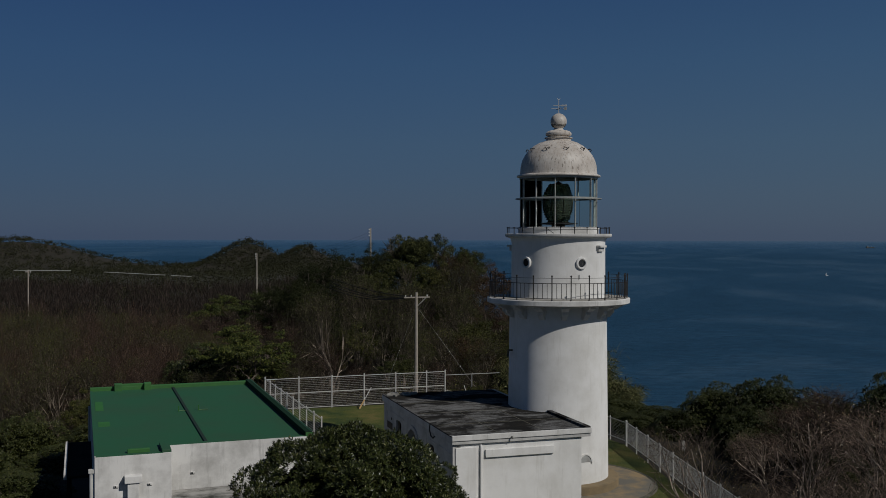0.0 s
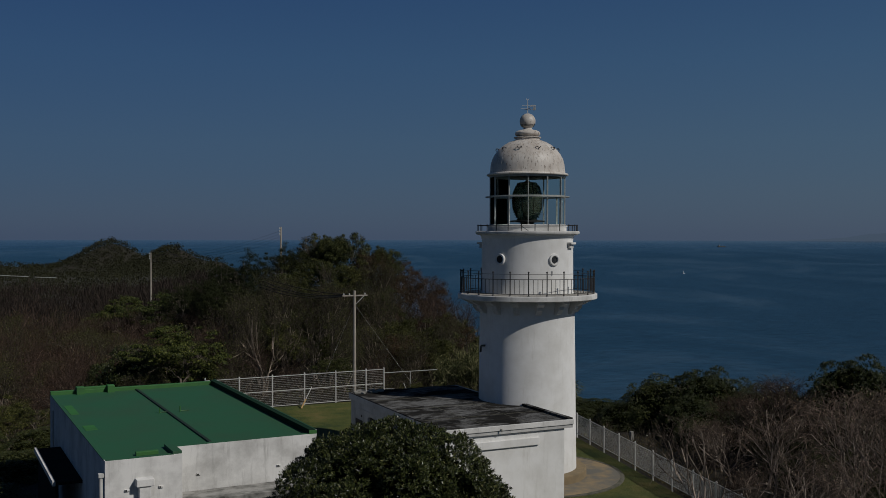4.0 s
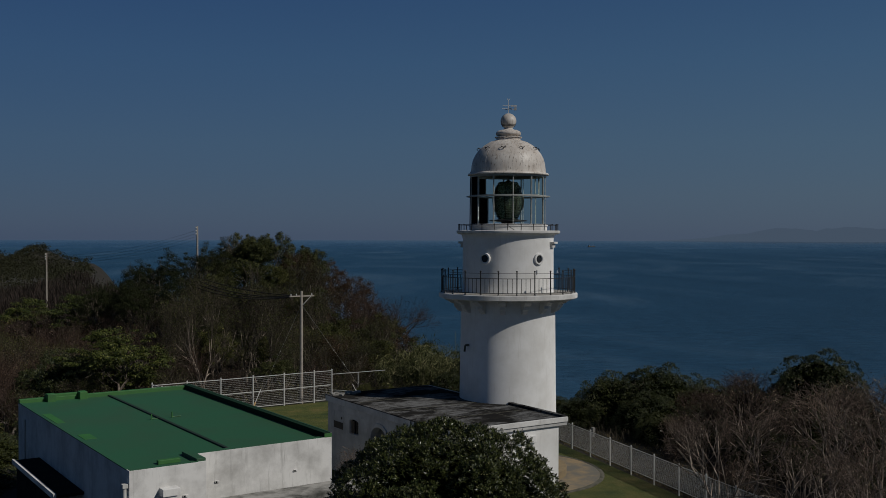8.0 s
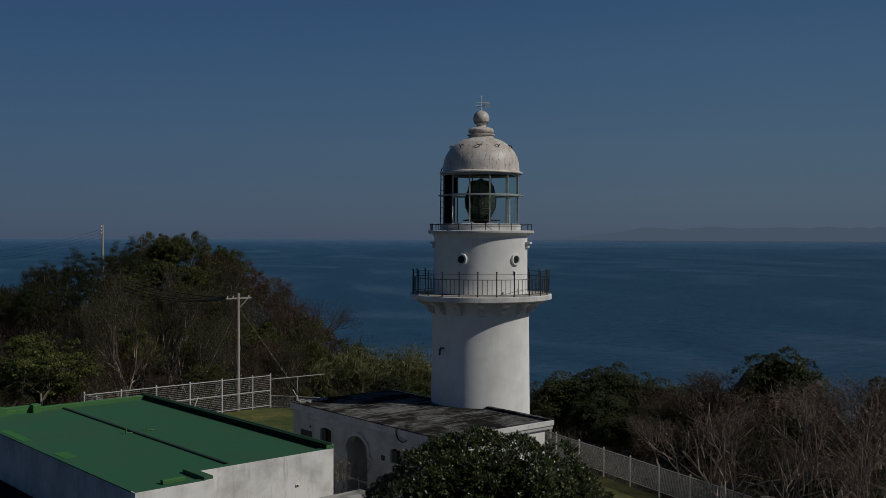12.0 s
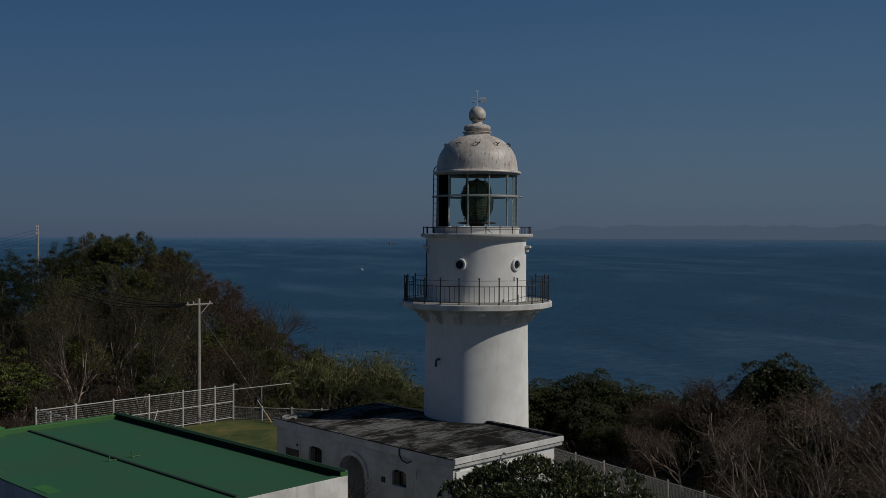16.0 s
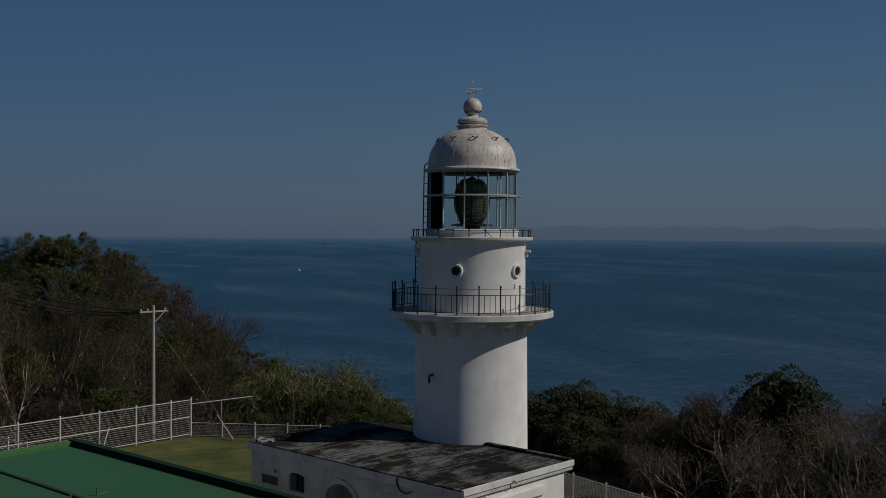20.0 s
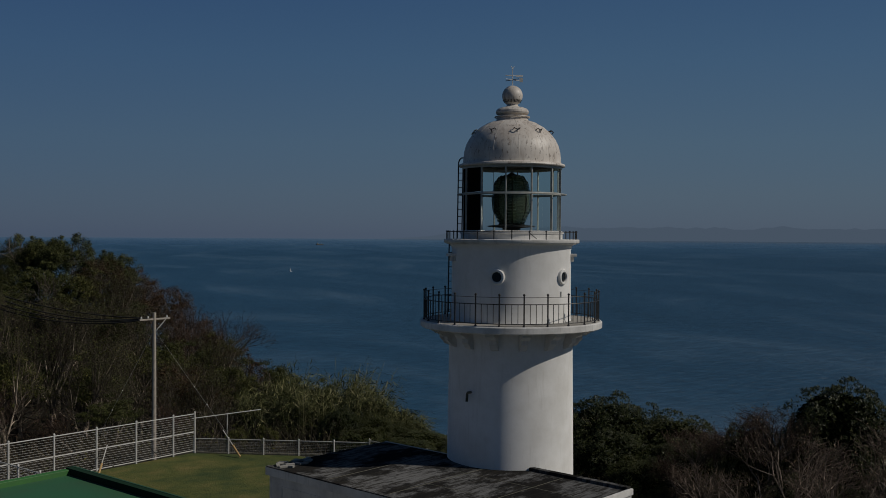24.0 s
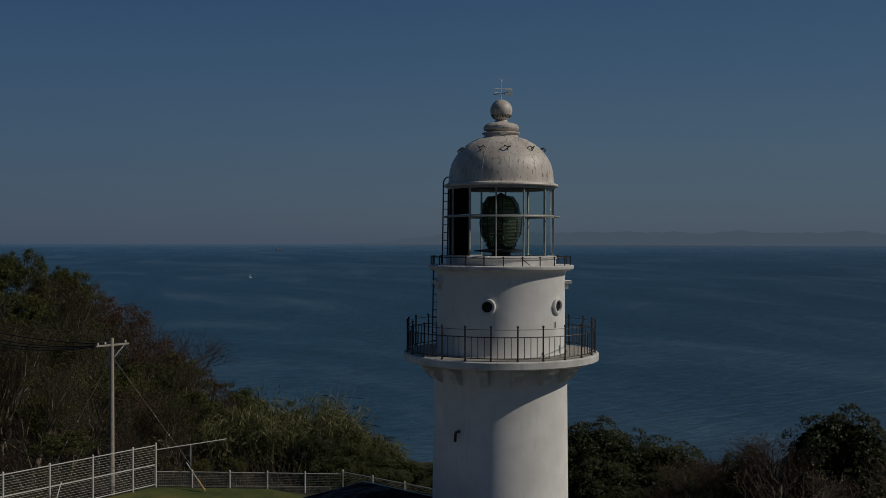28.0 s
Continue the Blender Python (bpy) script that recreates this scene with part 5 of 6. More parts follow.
def plant(spots, sink=0.25):
    """Copies of tree templates at (x, y, top, template, width) with their feet in the ground."""
    rng = random.Random(len(spots) * 7 + 3)
    for x, y, top, (t, h, w), *width in spots:
        z = height(x, y) - sink
        s = max(0.3, (top - z) / h)
        wide = width[0] / w if width else min(s, 1.25 + 0.3 * s) if s > 1 else max(s, 0.75)
        m = Matrix.Translation((x, y, z)) @ Matrix.Rotation(rng.uniform(0, 6.28), 4, "Z")
        if t.name in planted:
            ob = copy_thing(t, m)
        else:
            planted.add(t.name)
            ob = t
        ob.matrix_world = m @ Matrix.Diagonal((wide, wide, s, 1))


planted = set()

# templates: the tree, its height and its width
b0 = (bare_tree(11, 6.0, TWIG, "brown tree with fine twigs and a few olive leaves", 1300, "bare_tree", LEAF_OLIVE), 6.0, 5.0)
b1 = (bare_tree(12, 6.0, TWIG_RED, "reddish-brown tree with fine twigs and withered leaves", 700), 6.0, 5.0)
b2 = (bare_tree(13, 5.5, TWIG, "spreading tree with pale limbs and thin olive leaves", 1600, "bare_tree", LEAF_OLIVE, (4, 5, 5, 5), BARK_MID, True), 5.5, 5.0)
b4 = (bare_tree(15, 6.0, TWIG_PALE, "leafless cliff-side tree with pale limbs and scattered pale leaves", 160, "bare_tree", LEAF_PALE, (5, 4, 5, 4), BARK_PALE, True), 6.0, 6.0)
b5 = (bare_tree(16, 5.0, TWIG_PALE, "many-stemmed leafless tree with pale scattered leaves", 200, "bare_tree", LEAF_PALE, (5, 5, 4, 4), BARK_PALE, True), 5.0, 5.5)
b6 = (bare_tree(17, 6.0, TWIG_RED, "leafless reddish tree with a fine twig canopy", 240, "bare_tree", LEAF_PALE, (5, 5, 5, 6), BARK, True), 6.0, 5.5)
b8 = (bare_tree(19, 6.0, TWIG_PALE, "sparse leafless tree with thin pale limbs beside the lawn", 60, "bare_tree", LEAF_PALE, (4, 4, 4, 3), BARK_PALE, True), 6.0, 5.5)
b7 = (bare_tree(18, 8.0, TWIG, "tall thinly leaved tree with pale crooked limbs", 2600, "thin_leaved_tree", LEAF_OLIVE, (6, 5, 5, 5), BARK_MID, True), 8.0, 5.5)
b3 = (bare_tree(14, 4.0, TWIG_RED, "low leafless thicket with reddish twigs", 600), 4.0, 4.0)
e0 = (dome_tree("evergreen_tree", 21, (2.9, 2.9, 3.0), 4200, 10, 0.052, LEAF, "dark glossy evergreen tree with a rounded crown", 1.0, 2.2, 0.15, -0.3, "evergreen trees", 85, 0.6), 4.45, 6.2)
e1 = (leafy_tree(22, 6.0, 5.5, LEAF_OLIVE, "olive-green leafy tree with an uneven crown", 24000, 0.052, 0.34, 0.2, "leafy_tree", 0.8, 0.45, 240), 6.0, 5.5)
e2 = (leafy_tree(23, 5.0, 6.5, LEAF_BRIGHT, "broad yellow-green evergreen tree in layers", 13000, 0.068, 0.5, 0.3, "evergreen_tree", 0.3, 0.45, 140), 5.0, 6.5)
e3 = (leafy_tree(24, 6.0, 4.5, LEAF_OLIVE, "sparse olive tree with visible limbs", 12000, 0.05, 0.36, 0.2, "leafy_tree", 0.8, 0.45, 140), 6.0, 4.5)
e4 = (leafy_tree(25, 6.0, 5.0, LEAF_DRY, "tree with withered russet leaves", 14000, 0.046, 0.4, 0.15, "russet_tree", 0.8, 0.5, 200, "russet trees"), 6.0, 5.0)
e5 = (dome_tree("evergreen_tree", 26, (2.4, 2.4, 2.7), 3800, 10, 0.052, LEAF, "tall dark evergreen with a lifted crown", 3.3, 2.2, 0.22, -0.5, "evergreen trees", 60, 0.62), 6.4, 5.2)

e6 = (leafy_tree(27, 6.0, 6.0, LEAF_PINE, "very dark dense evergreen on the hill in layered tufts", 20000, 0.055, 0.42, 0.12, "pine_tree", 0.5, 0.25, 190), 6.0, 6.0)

# the big round bush tree between the buildings
round_bush = dome_tree("round_evergreen", 31, (3.7, 3.7, 4.55), 13000, 15, 0.043, LEAF_GLOSS, "big dense round evergreen tree with glossy leaves in rosettes", 1.3, 2.0, 0.1, -0.12, "", 210, 0.52, 0.36)
round_bush.matrix_world = Matrix.Translation((-4.52, -18.1, 0.7))

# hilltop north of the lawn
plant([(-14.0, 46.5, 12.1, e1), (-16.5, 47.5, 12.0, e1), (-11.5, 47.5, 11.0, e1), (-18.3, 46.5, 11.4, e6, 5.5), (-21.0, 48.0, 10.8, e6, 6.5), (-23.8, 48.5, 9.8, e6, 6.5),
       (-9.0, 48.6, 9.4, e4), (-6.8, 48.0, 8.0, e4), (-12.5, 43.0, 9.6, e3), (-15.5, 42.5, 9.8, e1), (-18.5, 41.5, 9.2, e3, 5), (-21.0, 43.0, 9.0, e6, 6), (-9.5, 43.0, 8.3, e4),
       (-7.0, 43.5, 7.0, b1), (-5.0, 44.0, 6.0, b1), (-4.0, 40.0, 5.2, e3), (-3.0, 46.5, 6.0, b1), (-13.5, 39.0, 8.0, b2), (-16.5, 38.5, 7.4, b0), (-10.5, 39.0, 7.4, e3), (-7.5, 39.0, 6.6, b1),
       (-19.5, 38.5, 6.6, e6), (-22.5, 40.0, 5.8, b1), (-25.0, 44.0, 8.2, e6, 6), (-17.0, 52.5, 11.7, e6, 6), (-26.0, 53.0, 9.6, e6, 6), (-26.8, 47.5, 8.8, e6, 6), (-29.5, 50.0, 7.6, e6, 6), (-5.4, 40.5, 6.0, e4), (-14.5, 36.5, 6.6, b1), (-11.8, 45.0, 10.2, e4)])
# slope between the fence and the hill
plant([(-17.2, 24.6, 8.7, b7, 5.5), (-13.2, 27.0, 7.0, b7, 5.5), (-20.6, 28.5, 8.0, b7, 6), (-14.8, 33.0, 8.6, b7, 6), (-9.2, 37.2, 8.4, b7, 6), (-17.5, 37.0, 9.6, b7, 6), (-5.6, 33.5, 6.0, b7, 5), (-11.6, 41.2, 10.0, b7, 6), (-20.0, 46.0, 10.4, b7, 6), (-6.5, -4.3, 3.3, b5, 2.5), (-14.5, 34.5, 6.2, b2), (-11.5, 35.0, 6.0, b0), (-8.5, 35.0, 5.6, e3), (-5.8, 35.5, 5.0, e3), (-3.2, 36.0, 4.4, e4), (-1.5, 33.0, 3.8, e3), (-13.0, 30.0, 5.0, e3), (-10.0, 30.5, 5.0, b2),
       (-7.2, 31.0, 4.6, b2), (-4.6, 31.0, 4.4, e3), (-2.0, 29.5, 3.8, e3), (-11.8, 26.0, 4.2, b2), (-8.8, 26.5, 4.4, b0), (-6.0, 27.0, 4.2, b2), (-3.8, 26.5, 3.9, e3), (0.3, 28.0, 3.2, e3),
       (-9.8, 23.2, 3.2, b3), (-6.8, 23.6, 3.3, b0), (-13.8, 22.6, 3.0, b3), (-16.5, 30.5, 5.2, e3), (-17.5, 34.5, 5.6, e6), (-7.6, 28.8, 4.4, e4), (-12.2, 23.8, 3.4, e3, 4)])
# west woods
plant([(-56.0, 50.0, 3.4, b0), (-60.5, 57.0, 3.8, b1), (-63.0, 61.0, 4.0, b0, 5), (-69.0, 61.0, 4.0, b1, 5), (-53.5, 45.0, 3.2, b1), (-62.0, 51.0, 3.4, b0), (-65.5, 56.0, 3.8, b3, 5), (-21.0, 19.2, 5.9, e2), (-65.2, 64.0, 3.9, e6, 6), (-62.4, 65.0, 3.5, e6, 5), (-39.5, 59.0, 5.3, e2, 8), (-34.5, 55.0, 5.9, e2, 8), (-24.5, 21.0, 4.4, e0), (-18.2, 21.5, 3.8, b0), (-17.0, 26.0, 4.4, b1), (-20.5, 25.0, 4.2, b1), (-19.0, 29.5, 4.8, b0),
       (-23.0, 29.0, 4.0, b3), (-22.5, 33.5, 4.8, b1), (-26.5, 25.5, 3.4, b0), (-27.5, 31.0, 3.8, b2), (-26.0, 36.5, 4.6, b1), (-30.5, 27.0, 3.4, b3), (-32.5, 33.0, 3.6, b0), (-30.0, 39.5, 4.2, b1),
       (-29.0, 21.0, 2.8, b3), (-33.5, 22.0, 2.9, b0), (-36.5, 28.5, 3.4, b1), (-27.0, 47.0, 5.0, b1), (-31.5, 45.5, 4.4, b0), (-36.0, 38.0, 3.8, b2), (-40.5, 34.0, 3.4, b0), (-37.0, 45.0, 4.2, b3),
       (-41.5, 42.0, 3.8, b1), (-45.0, 39.0, 3.4, b0), (-46.0, 48.0, 4.0, b3), (-41.0, 51.0, 4.4, b0), (-35.5, 52.0, 4.6, b1), (-30.0, 53.0, 5.2, b1), (-50.0, 56.0, 4.0, b0), (-46.5, 56.0, 4.2, b1),
       (-25.5, 16.0, 2.6, b0), (-23.0, 12.5, 2.0, e0), (-26.5, 9.5, 2.2, e3), (-24.0, 5.5, 1.8, e0), (-28.0, 4.0, 2.4, e0), (-23.5, 0.5, 1.6, e0), (-25.5, -3.5, 2.2, e0), (-22.2, -6.0, 1.8, e0),
       (-21.0, -10.5, 2.0, e0), (-30.0, 13.5, 2.2, e3), (-29.5, -1.0, 2.6, e0), (-20.5, 14.8, 2.2, b3), (-21.5, 8.0, 1.2, e3), (-34.0, 16.0, 2.6, b0), (-37.5, 21.0, 3.0, b1), (-19.0, 17.6, 2.4, b3), (-22.5, 22.8, 4.2, e2)])
# the brown canopy that fills the hollow west of the hill
rng_w = random.Random(91)
fill = []
for i in range(16):
    for j in range(15):
        x, y = -21.5 - 3.0 * i + rng_w.uniform(-1.2, 1.2), 17.5 + 3.4 * j + rng_w.uniform(-1.3, 1.3)
        if x > -28 and y > 34 or y > 16 - 0.95 * x or (x + 37) ** 2 + (y - 57) ** 2 < 40 or (x + 21.5) ** 2 + (y - 20) ** 2 < 9:
            continue
        fill.append((x, y, 2.6 + 0.028 * (y - 15) + rng_w.uniform(-0.9, 1.1), rng_w.choice((b0, b0, b1, b1, b1, b3, b2)), rng_w.uniform(3.2, 5.0)))
plant(fill)
# east side, cliff edge
plant([(-6.2, 19.5, 1.35, e3, 1.5), (-4.6, 18.8, 1.4, e3, 1.5), (-0.6, 19.4, 2.9, e0, 2.6), (0.9, 18.9, 2.6, e0, 2.6), (2.1, 18.6, 2.0, e0, 2.2), (1.6, 15.6, 1.6, e0, 3.2), (0.2, 18.2, 2.0, e0, 3.6), (3.6, 13.0, 1.5, e0, 3), (3.0, 17.5, 1.6, e0, 4), (5.0, 15.6, 1.4, e0, 4), (1.6, 21.0, 1.8, e0, 4), (10.6, 11.4, 4.3, e0, 5.8), (8.3, 12.2, 3.7, e0, 5.2), (12.8, 9.2, 3.6, e0, 5), (6.2, 11.8, 2.4, e0, 3.4), (9.6, 9.0, 3.0, e0, 4.6), (14.8, 6.8, 2.8, e0, 4), (11.6, 6.6, 2.8, e0, 4), (9.2, 6.6, 2.2, e0, 3),
       (14.6, 0.3, 6.3, e5, 4.8), (13.9, 0.0, 5.2, e0, 4.6), (12.4, 2.8, 4.6, e0, 3), (16.6, 0.8, 4.4, e5, 3.4), (18.2, -3.4, 5.7, e5, 3.6), (12.4, 5.0, 3.6, b6), (14.2, 3.6, 4.0, b5), (10.8, 3.6, 4.0, b6, 4),
       (11.4, 1.4, 5.5, b6, 5.0), (13.0, -1.2, 4.2, b6, 4.6), (10.2, -1.8, 5.0, b5, 5), (13.2, -4.4, 5.9, b4), (9.4, -4.8, 4.6, b4), (11.5, -7.2, 6.1, b4), (9.2, -9.4, 4.4, b8, 5), (11.4, -10.6, 5.9, b4), (14.0, -7.6, 6.6, b4),
       (9.6, -13.2, 4.9, b4), (12.2, -14.0, 5.4, b5), (10.6, -17.0, 5.0, b5), (13.4, -11.4, 5.8, b5), (16.2, -6.0, 5.9, b6), (15.2, -14.6, 5.8, b4), (18.8, -8.4, 5.4, b6), (13.4, 0.6, 4.6, b5),
       (7.9, -6.8, 3.0, b8, 3.6), (5.3, -12.6, 6.4, b8, 4.4), (7.4, -14.8, 4.8, b8, 4.6), (8.0, -11.4, 4.6, b8, 4.4), (8.6, -17.0, 4.6, b8, 4.6), (8.8, -1.6, 3.6, b5, 4), (7.9, 2.4, 2.0, b3), (10.2, 4.6, 2.8, b3), (9.0, 1.2, 3.2, b5, 3.4), (8.4, -4.0, 2.6, b3), (11.0, -5.2, 3.4, e3, 3), (12.4, -9.0, 3.6, e3, 3), (14.6, -4.8, 4.0, e0, 3.6), (11.8, -1.0, 3.0, e0, 3.4), (13.2, -7.0, 2.8, e0, 3.6), (11.6, -12.0, 2.6, e0, 3.4)])


def in_compound(x, y):
    """True on the lawn and the buildings inside the fences."""
    return -19.5 < x < 8.8 - 0.24 * (y + 17) + 0.6 and y < 14.6 + 0.555 * (x + 18.26) and y < 20.2 - 0.456 * (x + 8.2) and y > -24 and not (x > 3 and y > 9)


def reeds():
    """A stand of reeds and bamboo grass behind the lawn fence."""
    rng = np.random.default_rng(41)
    n = 2000
    x = rng.uniform(-5.0, 3.6, n)
    y = 20.2 - 0.45 * x + rng.uniform(0.0, 5.0, n)
    tall = 2.9 - 0.055 * np.minimum(x + 0.5, 0) ** 2 - 0.15 * np.maximum(x + 0.5, 0) ** 2 + 0.5 * np.sin(x * 2.1) + 0.35 * np.sin(x * 5.3 + 1)
    ht = np.clip(tall * np.where(rng.random(n) < 0.06, rng.uniform(1.0, 1.3, n), rng.uniform(0.5, 1.02, n)), 0.6, 4.2)
    z = np.array([height(a, b) for a, b in zip(x, y)])
    base = np.stack([x, y, np.maximum(z, -1.5) - 0.1], 1)
    bend = 0.12 + 0.09 * (x + 1)
    lean = np.stack([rng.normal(0, 0.14, n) + np.clip(bend, 0, 0.5), rng.normal(0, 0.14, n) - 0.05], 1)
    top = np.stack([x + lean[:, 0] * ht, y + lean[:, 1] * ht, 0.75 + ht], 1)
    v0, f0 = tubes_data(base, top, np.full(n, 0.013), np.full(n, 0.006), 3)
    per = 9
    m = n * per
    pick = np.repeat(np.arange(n), per)
    s = rng.uniform(0.25, 1.0, m)[:, None]
    c = base[pick] * (1 - s) + top[pick] * s
    way = rng.normal(size=(m, 3)) * (0.8, 0.8, 0.3) + np.array([0.45, -0.25, 0.55])
    way /= np.linalg.norm(way, axis=1, keepdims=True)
    droop = way * (1, 1, 0) + np.array([0.12, -0.05, 0]) + np.stack([np.zeros(m), np.zeros(m), -rng.uniform(0.1, 0.75, m)], 1)
    droop /= np.linalg.norm(droop, axis=1, keepdims=True)
    ln = rng.uniform(0.12, 0.3, m)
    face = np.cross(way, np.cross(np.array([[0, 0, 1.0]]), way) + rng.normal(0, 0.35, (m, 3)))
    v1, f1 = leaves_data(c + way * ln[:, None], face, ln, rng, 0.1, way)
    tip = c + way * (ln * 1.75)[:, None]
    v2, f2 = leaves_data(tip + droop * ln[:, None], face, ln, rng, 0.09, droop)
    v1, f1 = np.concatenate([v1, v2]), np.concatenate([f1, f2 + len(v1)])
    me = quick_mesh("reeds", np.concatenate([v0, v1]), np.concatenate([f0, f1 + len(v0)]), REED_LEAF)
    tagged(new("reeds", me), "tall green and straw-coloured reeds behind the fence", "reeds", "", "stuff")


def thicket():
    """Tangled twigs and low leaves that fill the ground between the trees."""
    rng = np.random.default_rng(71)
    spots = []
    while len(spots) < 3400:
        if len(spots) % 6:
            x, y = rng.uniform(-48, 1.5), rng.uniform(14, 58)
        else:
            x, y = rng.uniform(4, 19), rng.uniform(-20, 15)
        if in_compound(x, y) or coast_distance(x, y) < -1:
            continue
        if (x < -19 and y < 14) or (x > 3.5 and coast_distance(x, y) > 8 and y < 6):
            continue
        spots.append((x, y, height(x, y)))
    b = np.repeat(np.array(spots), 6, 0)
    n = len(b)
    b[:, :2] += rng.normal(0, 0.3, (n, 2))
    hgt = np.where(b[:, 0] > 3.5, rng.uniform(0.3, 0.8, n), rng.uniform(0.5, 1.6, n))
    top = b + np.stack([rng.normal(0, 0.5, n) * hgt, rng.normal(0, 0.5, n) * hgt, hgt], 1)
    v, f = tubes_data(b, top, np.full(n, 0.014), np.full(n, 0.005), 3)
    tagged(new("thicket", quick_mesh("thicket", v, f, TWIG)), "brown leafless thicket between the trees", "thicket", "", "stuff")
    k = 60000
    c = top[rng.integers(0, n, k)] + rng.normal(0, 0.25, (k, 3)) - np.array([0, 0, 0.5])
    patch = np.array([noise.noise(Vector((p[0] * 0.22, p[1] * 0.22, 3.0))) for p in c])
    c = c[patch > 0.02]
    v, f = leaves_data(c, rng.normal(size=c.shape) + np.array([0, 0, 0.6]), rng.uniform(0.05, 0.1, len(c)), rng, 0.45)
    tagged(new("undergrowth", quick_mesh("undergrowth", v, f, LEAF_OLIVE)), "low olive-green undergrowth beneath the trees", "undergrowth", "", "stuff")


def dry_grass():
    """Withered grass on the open ground between the cliff fence and the trees."""
    rng = np.random.default_rng(81)
    k = 16000
    y = rng.uniform(-16, 9.5, k)
    x = 3.4 + (8.6 - y) * 0.241 + 0.15 + 4.5 * rng.random(k) ** 1.4
    z = np.array([height(a, b) for a, b in zip(x, y)])
    way = rng.normal(size=(k, 3)) * 0.6 + np.array([0, 0, 0.8])
    way /= np.linalg.norm(way, axis=1, keepdims=True)
    ln = rng.uniform(0.03, 0.09, k)
    c = np.stack([x, y, z], 1) + way * ln[:, None] * 0.9
    v, f = leaves_data(c, np.cross(way, rng.normal(size=(k, 3))), ln, rng, 0.16, way)
    tagged(new("dry_grass", quick_mesh("dry_grass", v, f, GRASS_DRY)), "withered brown grass outside the cliff fence", "grass", "", "stuff")


def far_woods():
    """Distant woodland over the headland."""
    rng = np.random.default_rng(51)
    up = np.array([0, 0, 1.0])
    for name, mat, lab, n, green in (("bare_woods", FAR_TWIG, "brown leafless woods on the distant slopes", 2600, False), ("evergreen_woods", FAR_LEAF, "dark evergreen woods on the distant hills", 4600, True)):
        cs, ns, sz, ax = [], [], [], []
        got = 0
        while got < n:
            if green:
                y = 110 + 760 * rng.random() ** 0.75
                x = -20 - y * rng.uniform(0.1, 0.8)
                if got % 3 == 0:
                    cx, cy, sx = ((-293, 740, 24), (-244, 745, 13), (-462, 680, 48))[(got // 3) % 3]
                    x, y = rng.normal(cx, sx), rng.normal(cy - 32, 34)
                if y < 260 and noise.noise(Vector((x * 0.03, y * 0.03, 0))) < 0.1:
                    continue
            else:
                y = 57 + 230 * rng.random() ** 1.3
                x = -24 - (y - 20) * rng.uniform(0.05, 0.95)
            if coast_distance(x, y) < 4 or (x > -30 and y < 62):
                continue
            got += 1
            g = height(x, y)
            big = 0.8 + y / 420
            ht = rng.uniform(2.5, 5.0) * (1 if y < 200 else 1.2)
            k = (44 if y < 150 else 30) if not green else (40 if y < 260 else 22)
            d = rng.normal(size=(k, 3))
            d /= np.linalg.norm(d, axis=1, keepdims=True)
            d[:, 2] = np.abs(d[:, 2])
            r = ht * 0.6
            p = np.array([x, y, g + ht * 0.35]) + d * np.array([r, r, ht * 0.65]) * rng.uniform(0.6, 1.05, (k, 1))
            cs.append(p)
            ns.append(d + rng.normal(0, 0.5, (k, 3)))
            ax.append(d * 0.6 + up + rng.normal(0, 0.35, (k, 3)))
            sz.append((rng.uniform(0.14, 0.3, k) if green else rng.uniform(0.5, 0.9, k)) * big)
        c, nn, s, a = np.concatenate(cs), np.concatenate(ns), np.concatenate(sz), np.concatenate(ax)
        if green:
            v, f = leaves_data(c, nn, s, rng, 0.55)
        else:
            a /= np.linalg.norm(a, axis=1, keepdims=True)
            v, f = leaves_data(c, np.cross(a, rng.normal(size=a.shape)), s, rng, 0.07, a)
        tagged(new(name, quick_mesh(name, v, f, mat)), lab, "woods", "", "stuff")


reeds()
thicket()
dry_grass()
far_woods()

# white guard rails of the road on the distant slope
for p, q in (((-213, 293, -1.6), (-196, 303, -2.0)), ((-186, 309, -2.6), (-166, 319, -4.0)), ((-164, 320, -4.2), (-157, 323, -4.6))):
    gr = thing("guard_rail", (0, 0, 0), 0, "white guard rail of a road on the distant slope", "guard rail", "guard rails")
    p, q = Vector(p), Vector(q)
    part("rail", tube([p, q], 0.11, 6), STEEL_PAINT, gr)
    for k in range(5):
        v = p.lerp(q, k / 4)
        part("post", tube([v, (v.x, v.y, height(v.x, v.y) - 0.3)], 0.05, 5), BOARD_BROWN, gr)

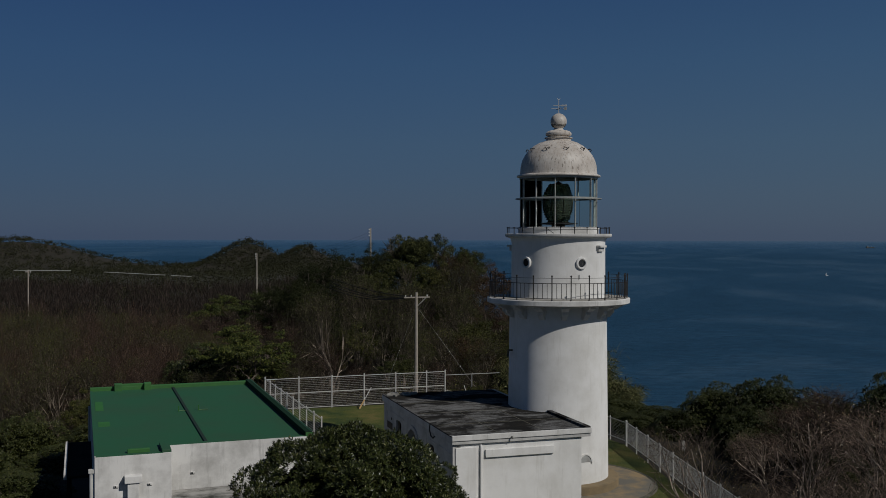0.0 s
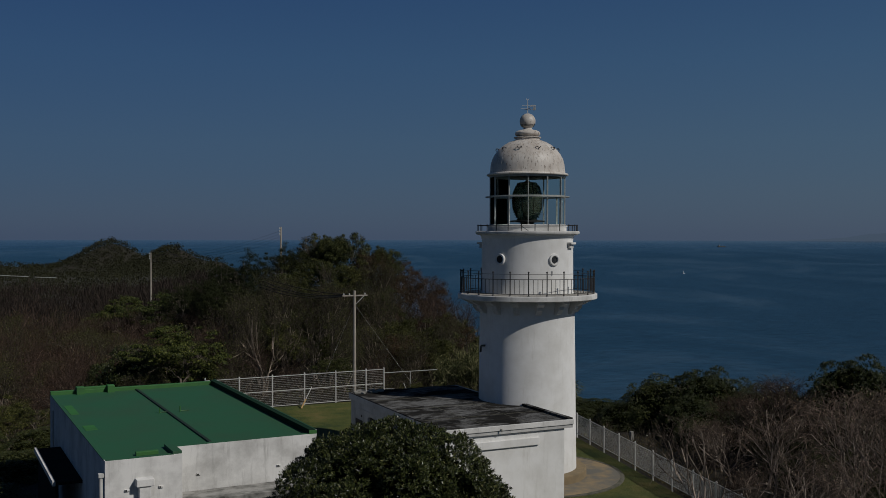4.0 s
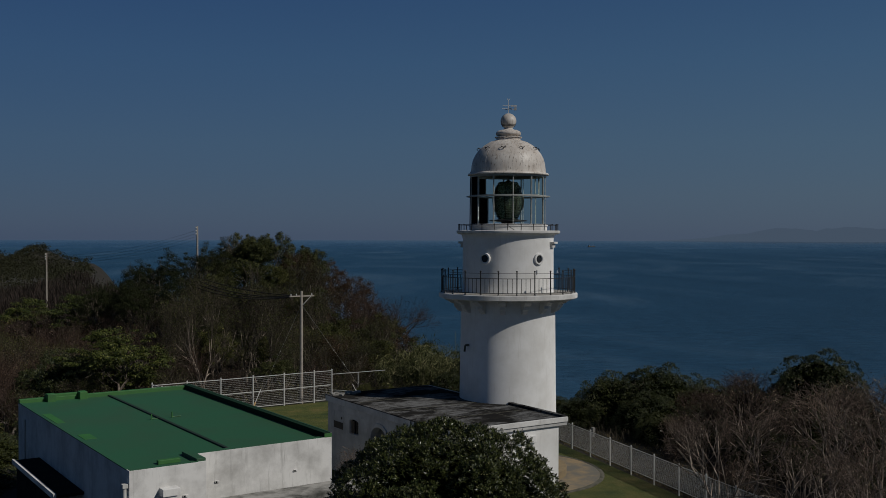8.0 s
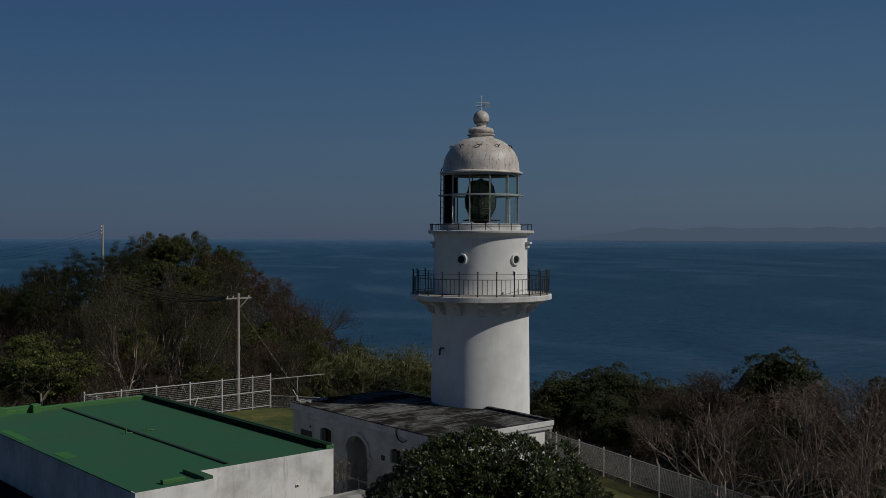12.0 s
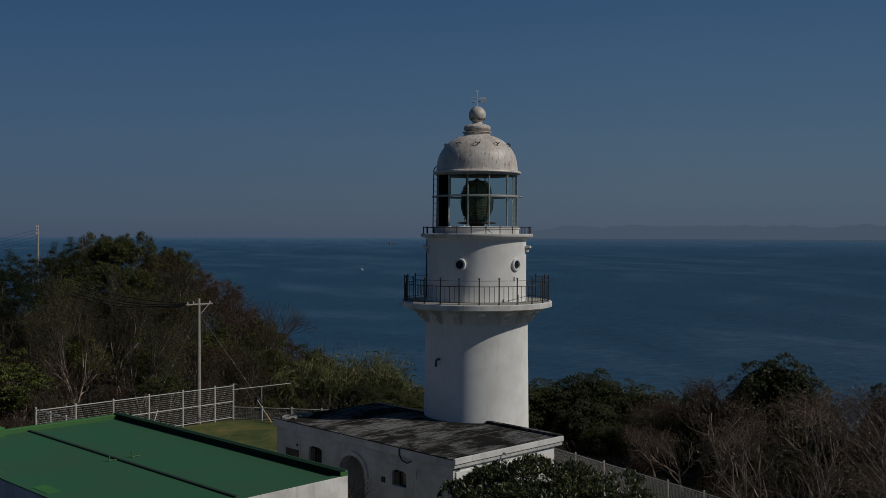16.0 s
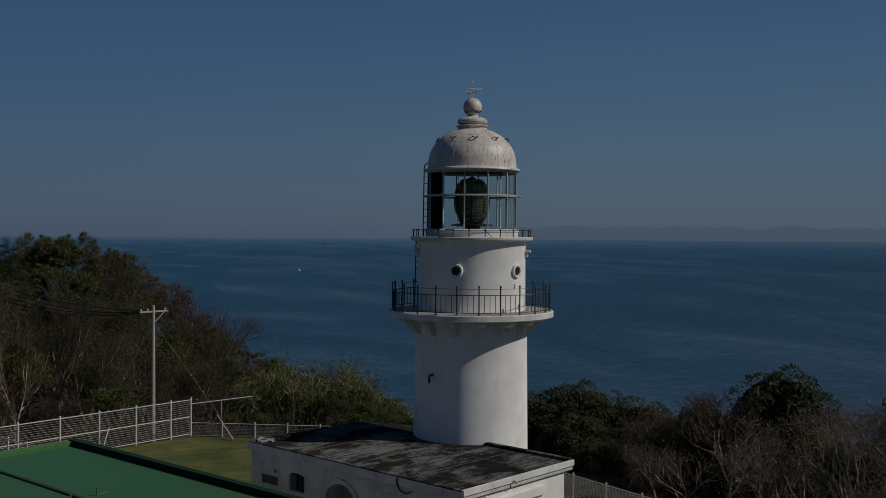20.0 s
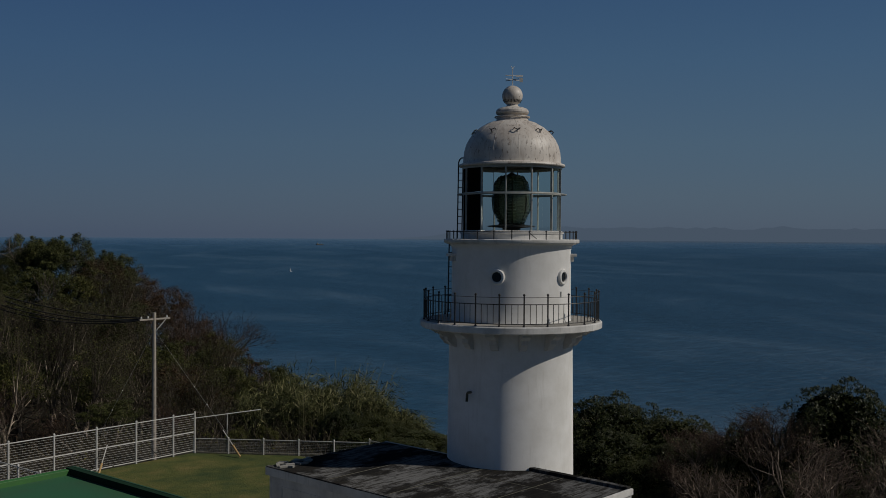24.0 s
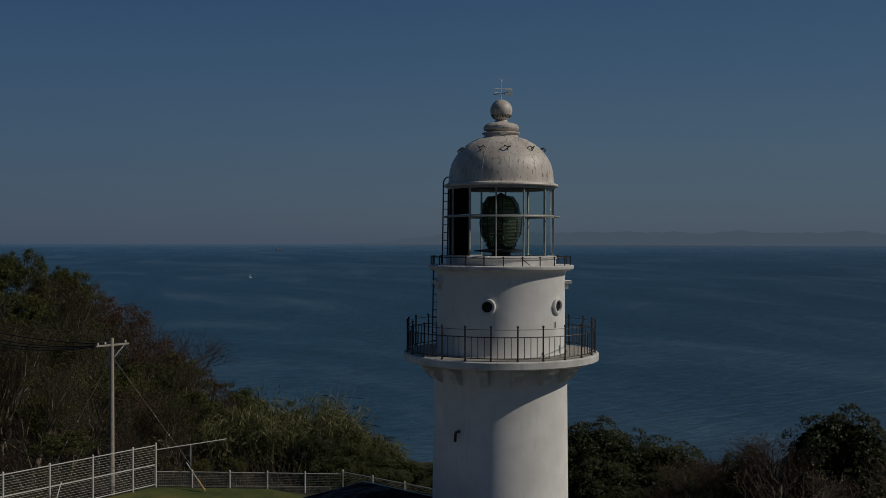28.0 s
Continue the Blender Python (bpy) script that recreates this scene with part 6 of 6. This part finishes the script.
# sail boat far out
boat = thing("sailing_boat", (267, 1249, -37.8), 40, "tiny white sailing boat far out at sea", "boat")
part("hull", prism([(-1.9, 0.6), (-1.6, 0.0), (1.4, 0.0), (2.2, 0.7)], -0.9, 0.9), SAIL, boat)
part("mast", tube([(0, 0, 0.5), (0, 0, 4.6)], 0.06, 6), STEEL_PAINT, boat)
bm = bmesh.new()
vs = [bm.verts.new(p) for p in ((-0.1, 0, 1.0), (-1.6, 0.3, 1.1), (-0.1, 0, 4.4))]
bm.faces.new(vs)
bmesh.ops.solidify(bm, geom=bm.faces[:], thickness=0.03)
part("sail", bm, SAIL, boat)

# cargo ship near the horizon
ship = thing("cargo_ship", (768, 3100, -25.8), 20, "small dark cargo ship near the horizon", "ship")
part("hull", prism([(-13, 3.2), (-11.5, 0.0), (11, 0.0), (14, 4.0), (9, 3.2)], -2.4, 2.4), BOARD_BROWN, ship, "dark hull")
part("deckhouse", box(-10, -6.5, -2, 2, 3.2, 7.2, 0.1), GREY_CONCRETE, ship, "pale grey deckhouse")
part("mast", tube([(6, 0, 3), (6, 0, 8)], 0.25, 6), STEEL_PAINT, ship)

# faint far shore on the horizon; an even glow paints its haze
BACKDROP = bpy.data.materials.new("far_shore_haze_glow")
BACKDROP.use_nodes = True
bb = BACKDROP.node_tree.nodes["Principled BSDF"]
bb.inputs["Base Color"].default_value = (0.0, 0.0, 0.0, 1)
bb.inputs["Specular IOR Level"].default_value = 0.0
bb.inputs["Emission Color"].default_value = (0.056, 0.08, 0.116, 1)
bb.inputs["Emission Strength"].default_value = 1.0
bm = bmesh.new()
prev = None
for i in range(141):
    az = radians(17 + 36 * i / 140)
    rise = smooth(0, 0.25, i / 140) * (58 + 20 * noise.noise(Vector((i * 0.13, 0, 0))) + 10 * noise.noise(Vector((i * 0.5, 4, 0))))
    x, y = 4650 * math.sin(az), 4650 * math.cos(az)
    pair = (bm.verts.new((x, y, -30)), bm.verts.new((x * 1.004, y * 1.004, -12 + max(rise, 0.5))))
    if prev:
        bm.faces.new((prev[0], pair[0], pair[1], prev[1]))
    prev = pair
tagged(new("backdrop", mesh_of(bm, "backdrop", BACKDROP)), "faint mountains on the far shore, haze painted as a glow", "mountains", "", "structure")

# boundary stone outside the cliff fence
st = thing("boundary_stone", (5.95, 8.12, 0.6), 20, "small grey stone marker post outside the fence", "marker post")
part("stone", box(-0.09, 0.09, -0.09, 0.09, 0, 0.57, 0.02), GREY_CONCRETE, st)
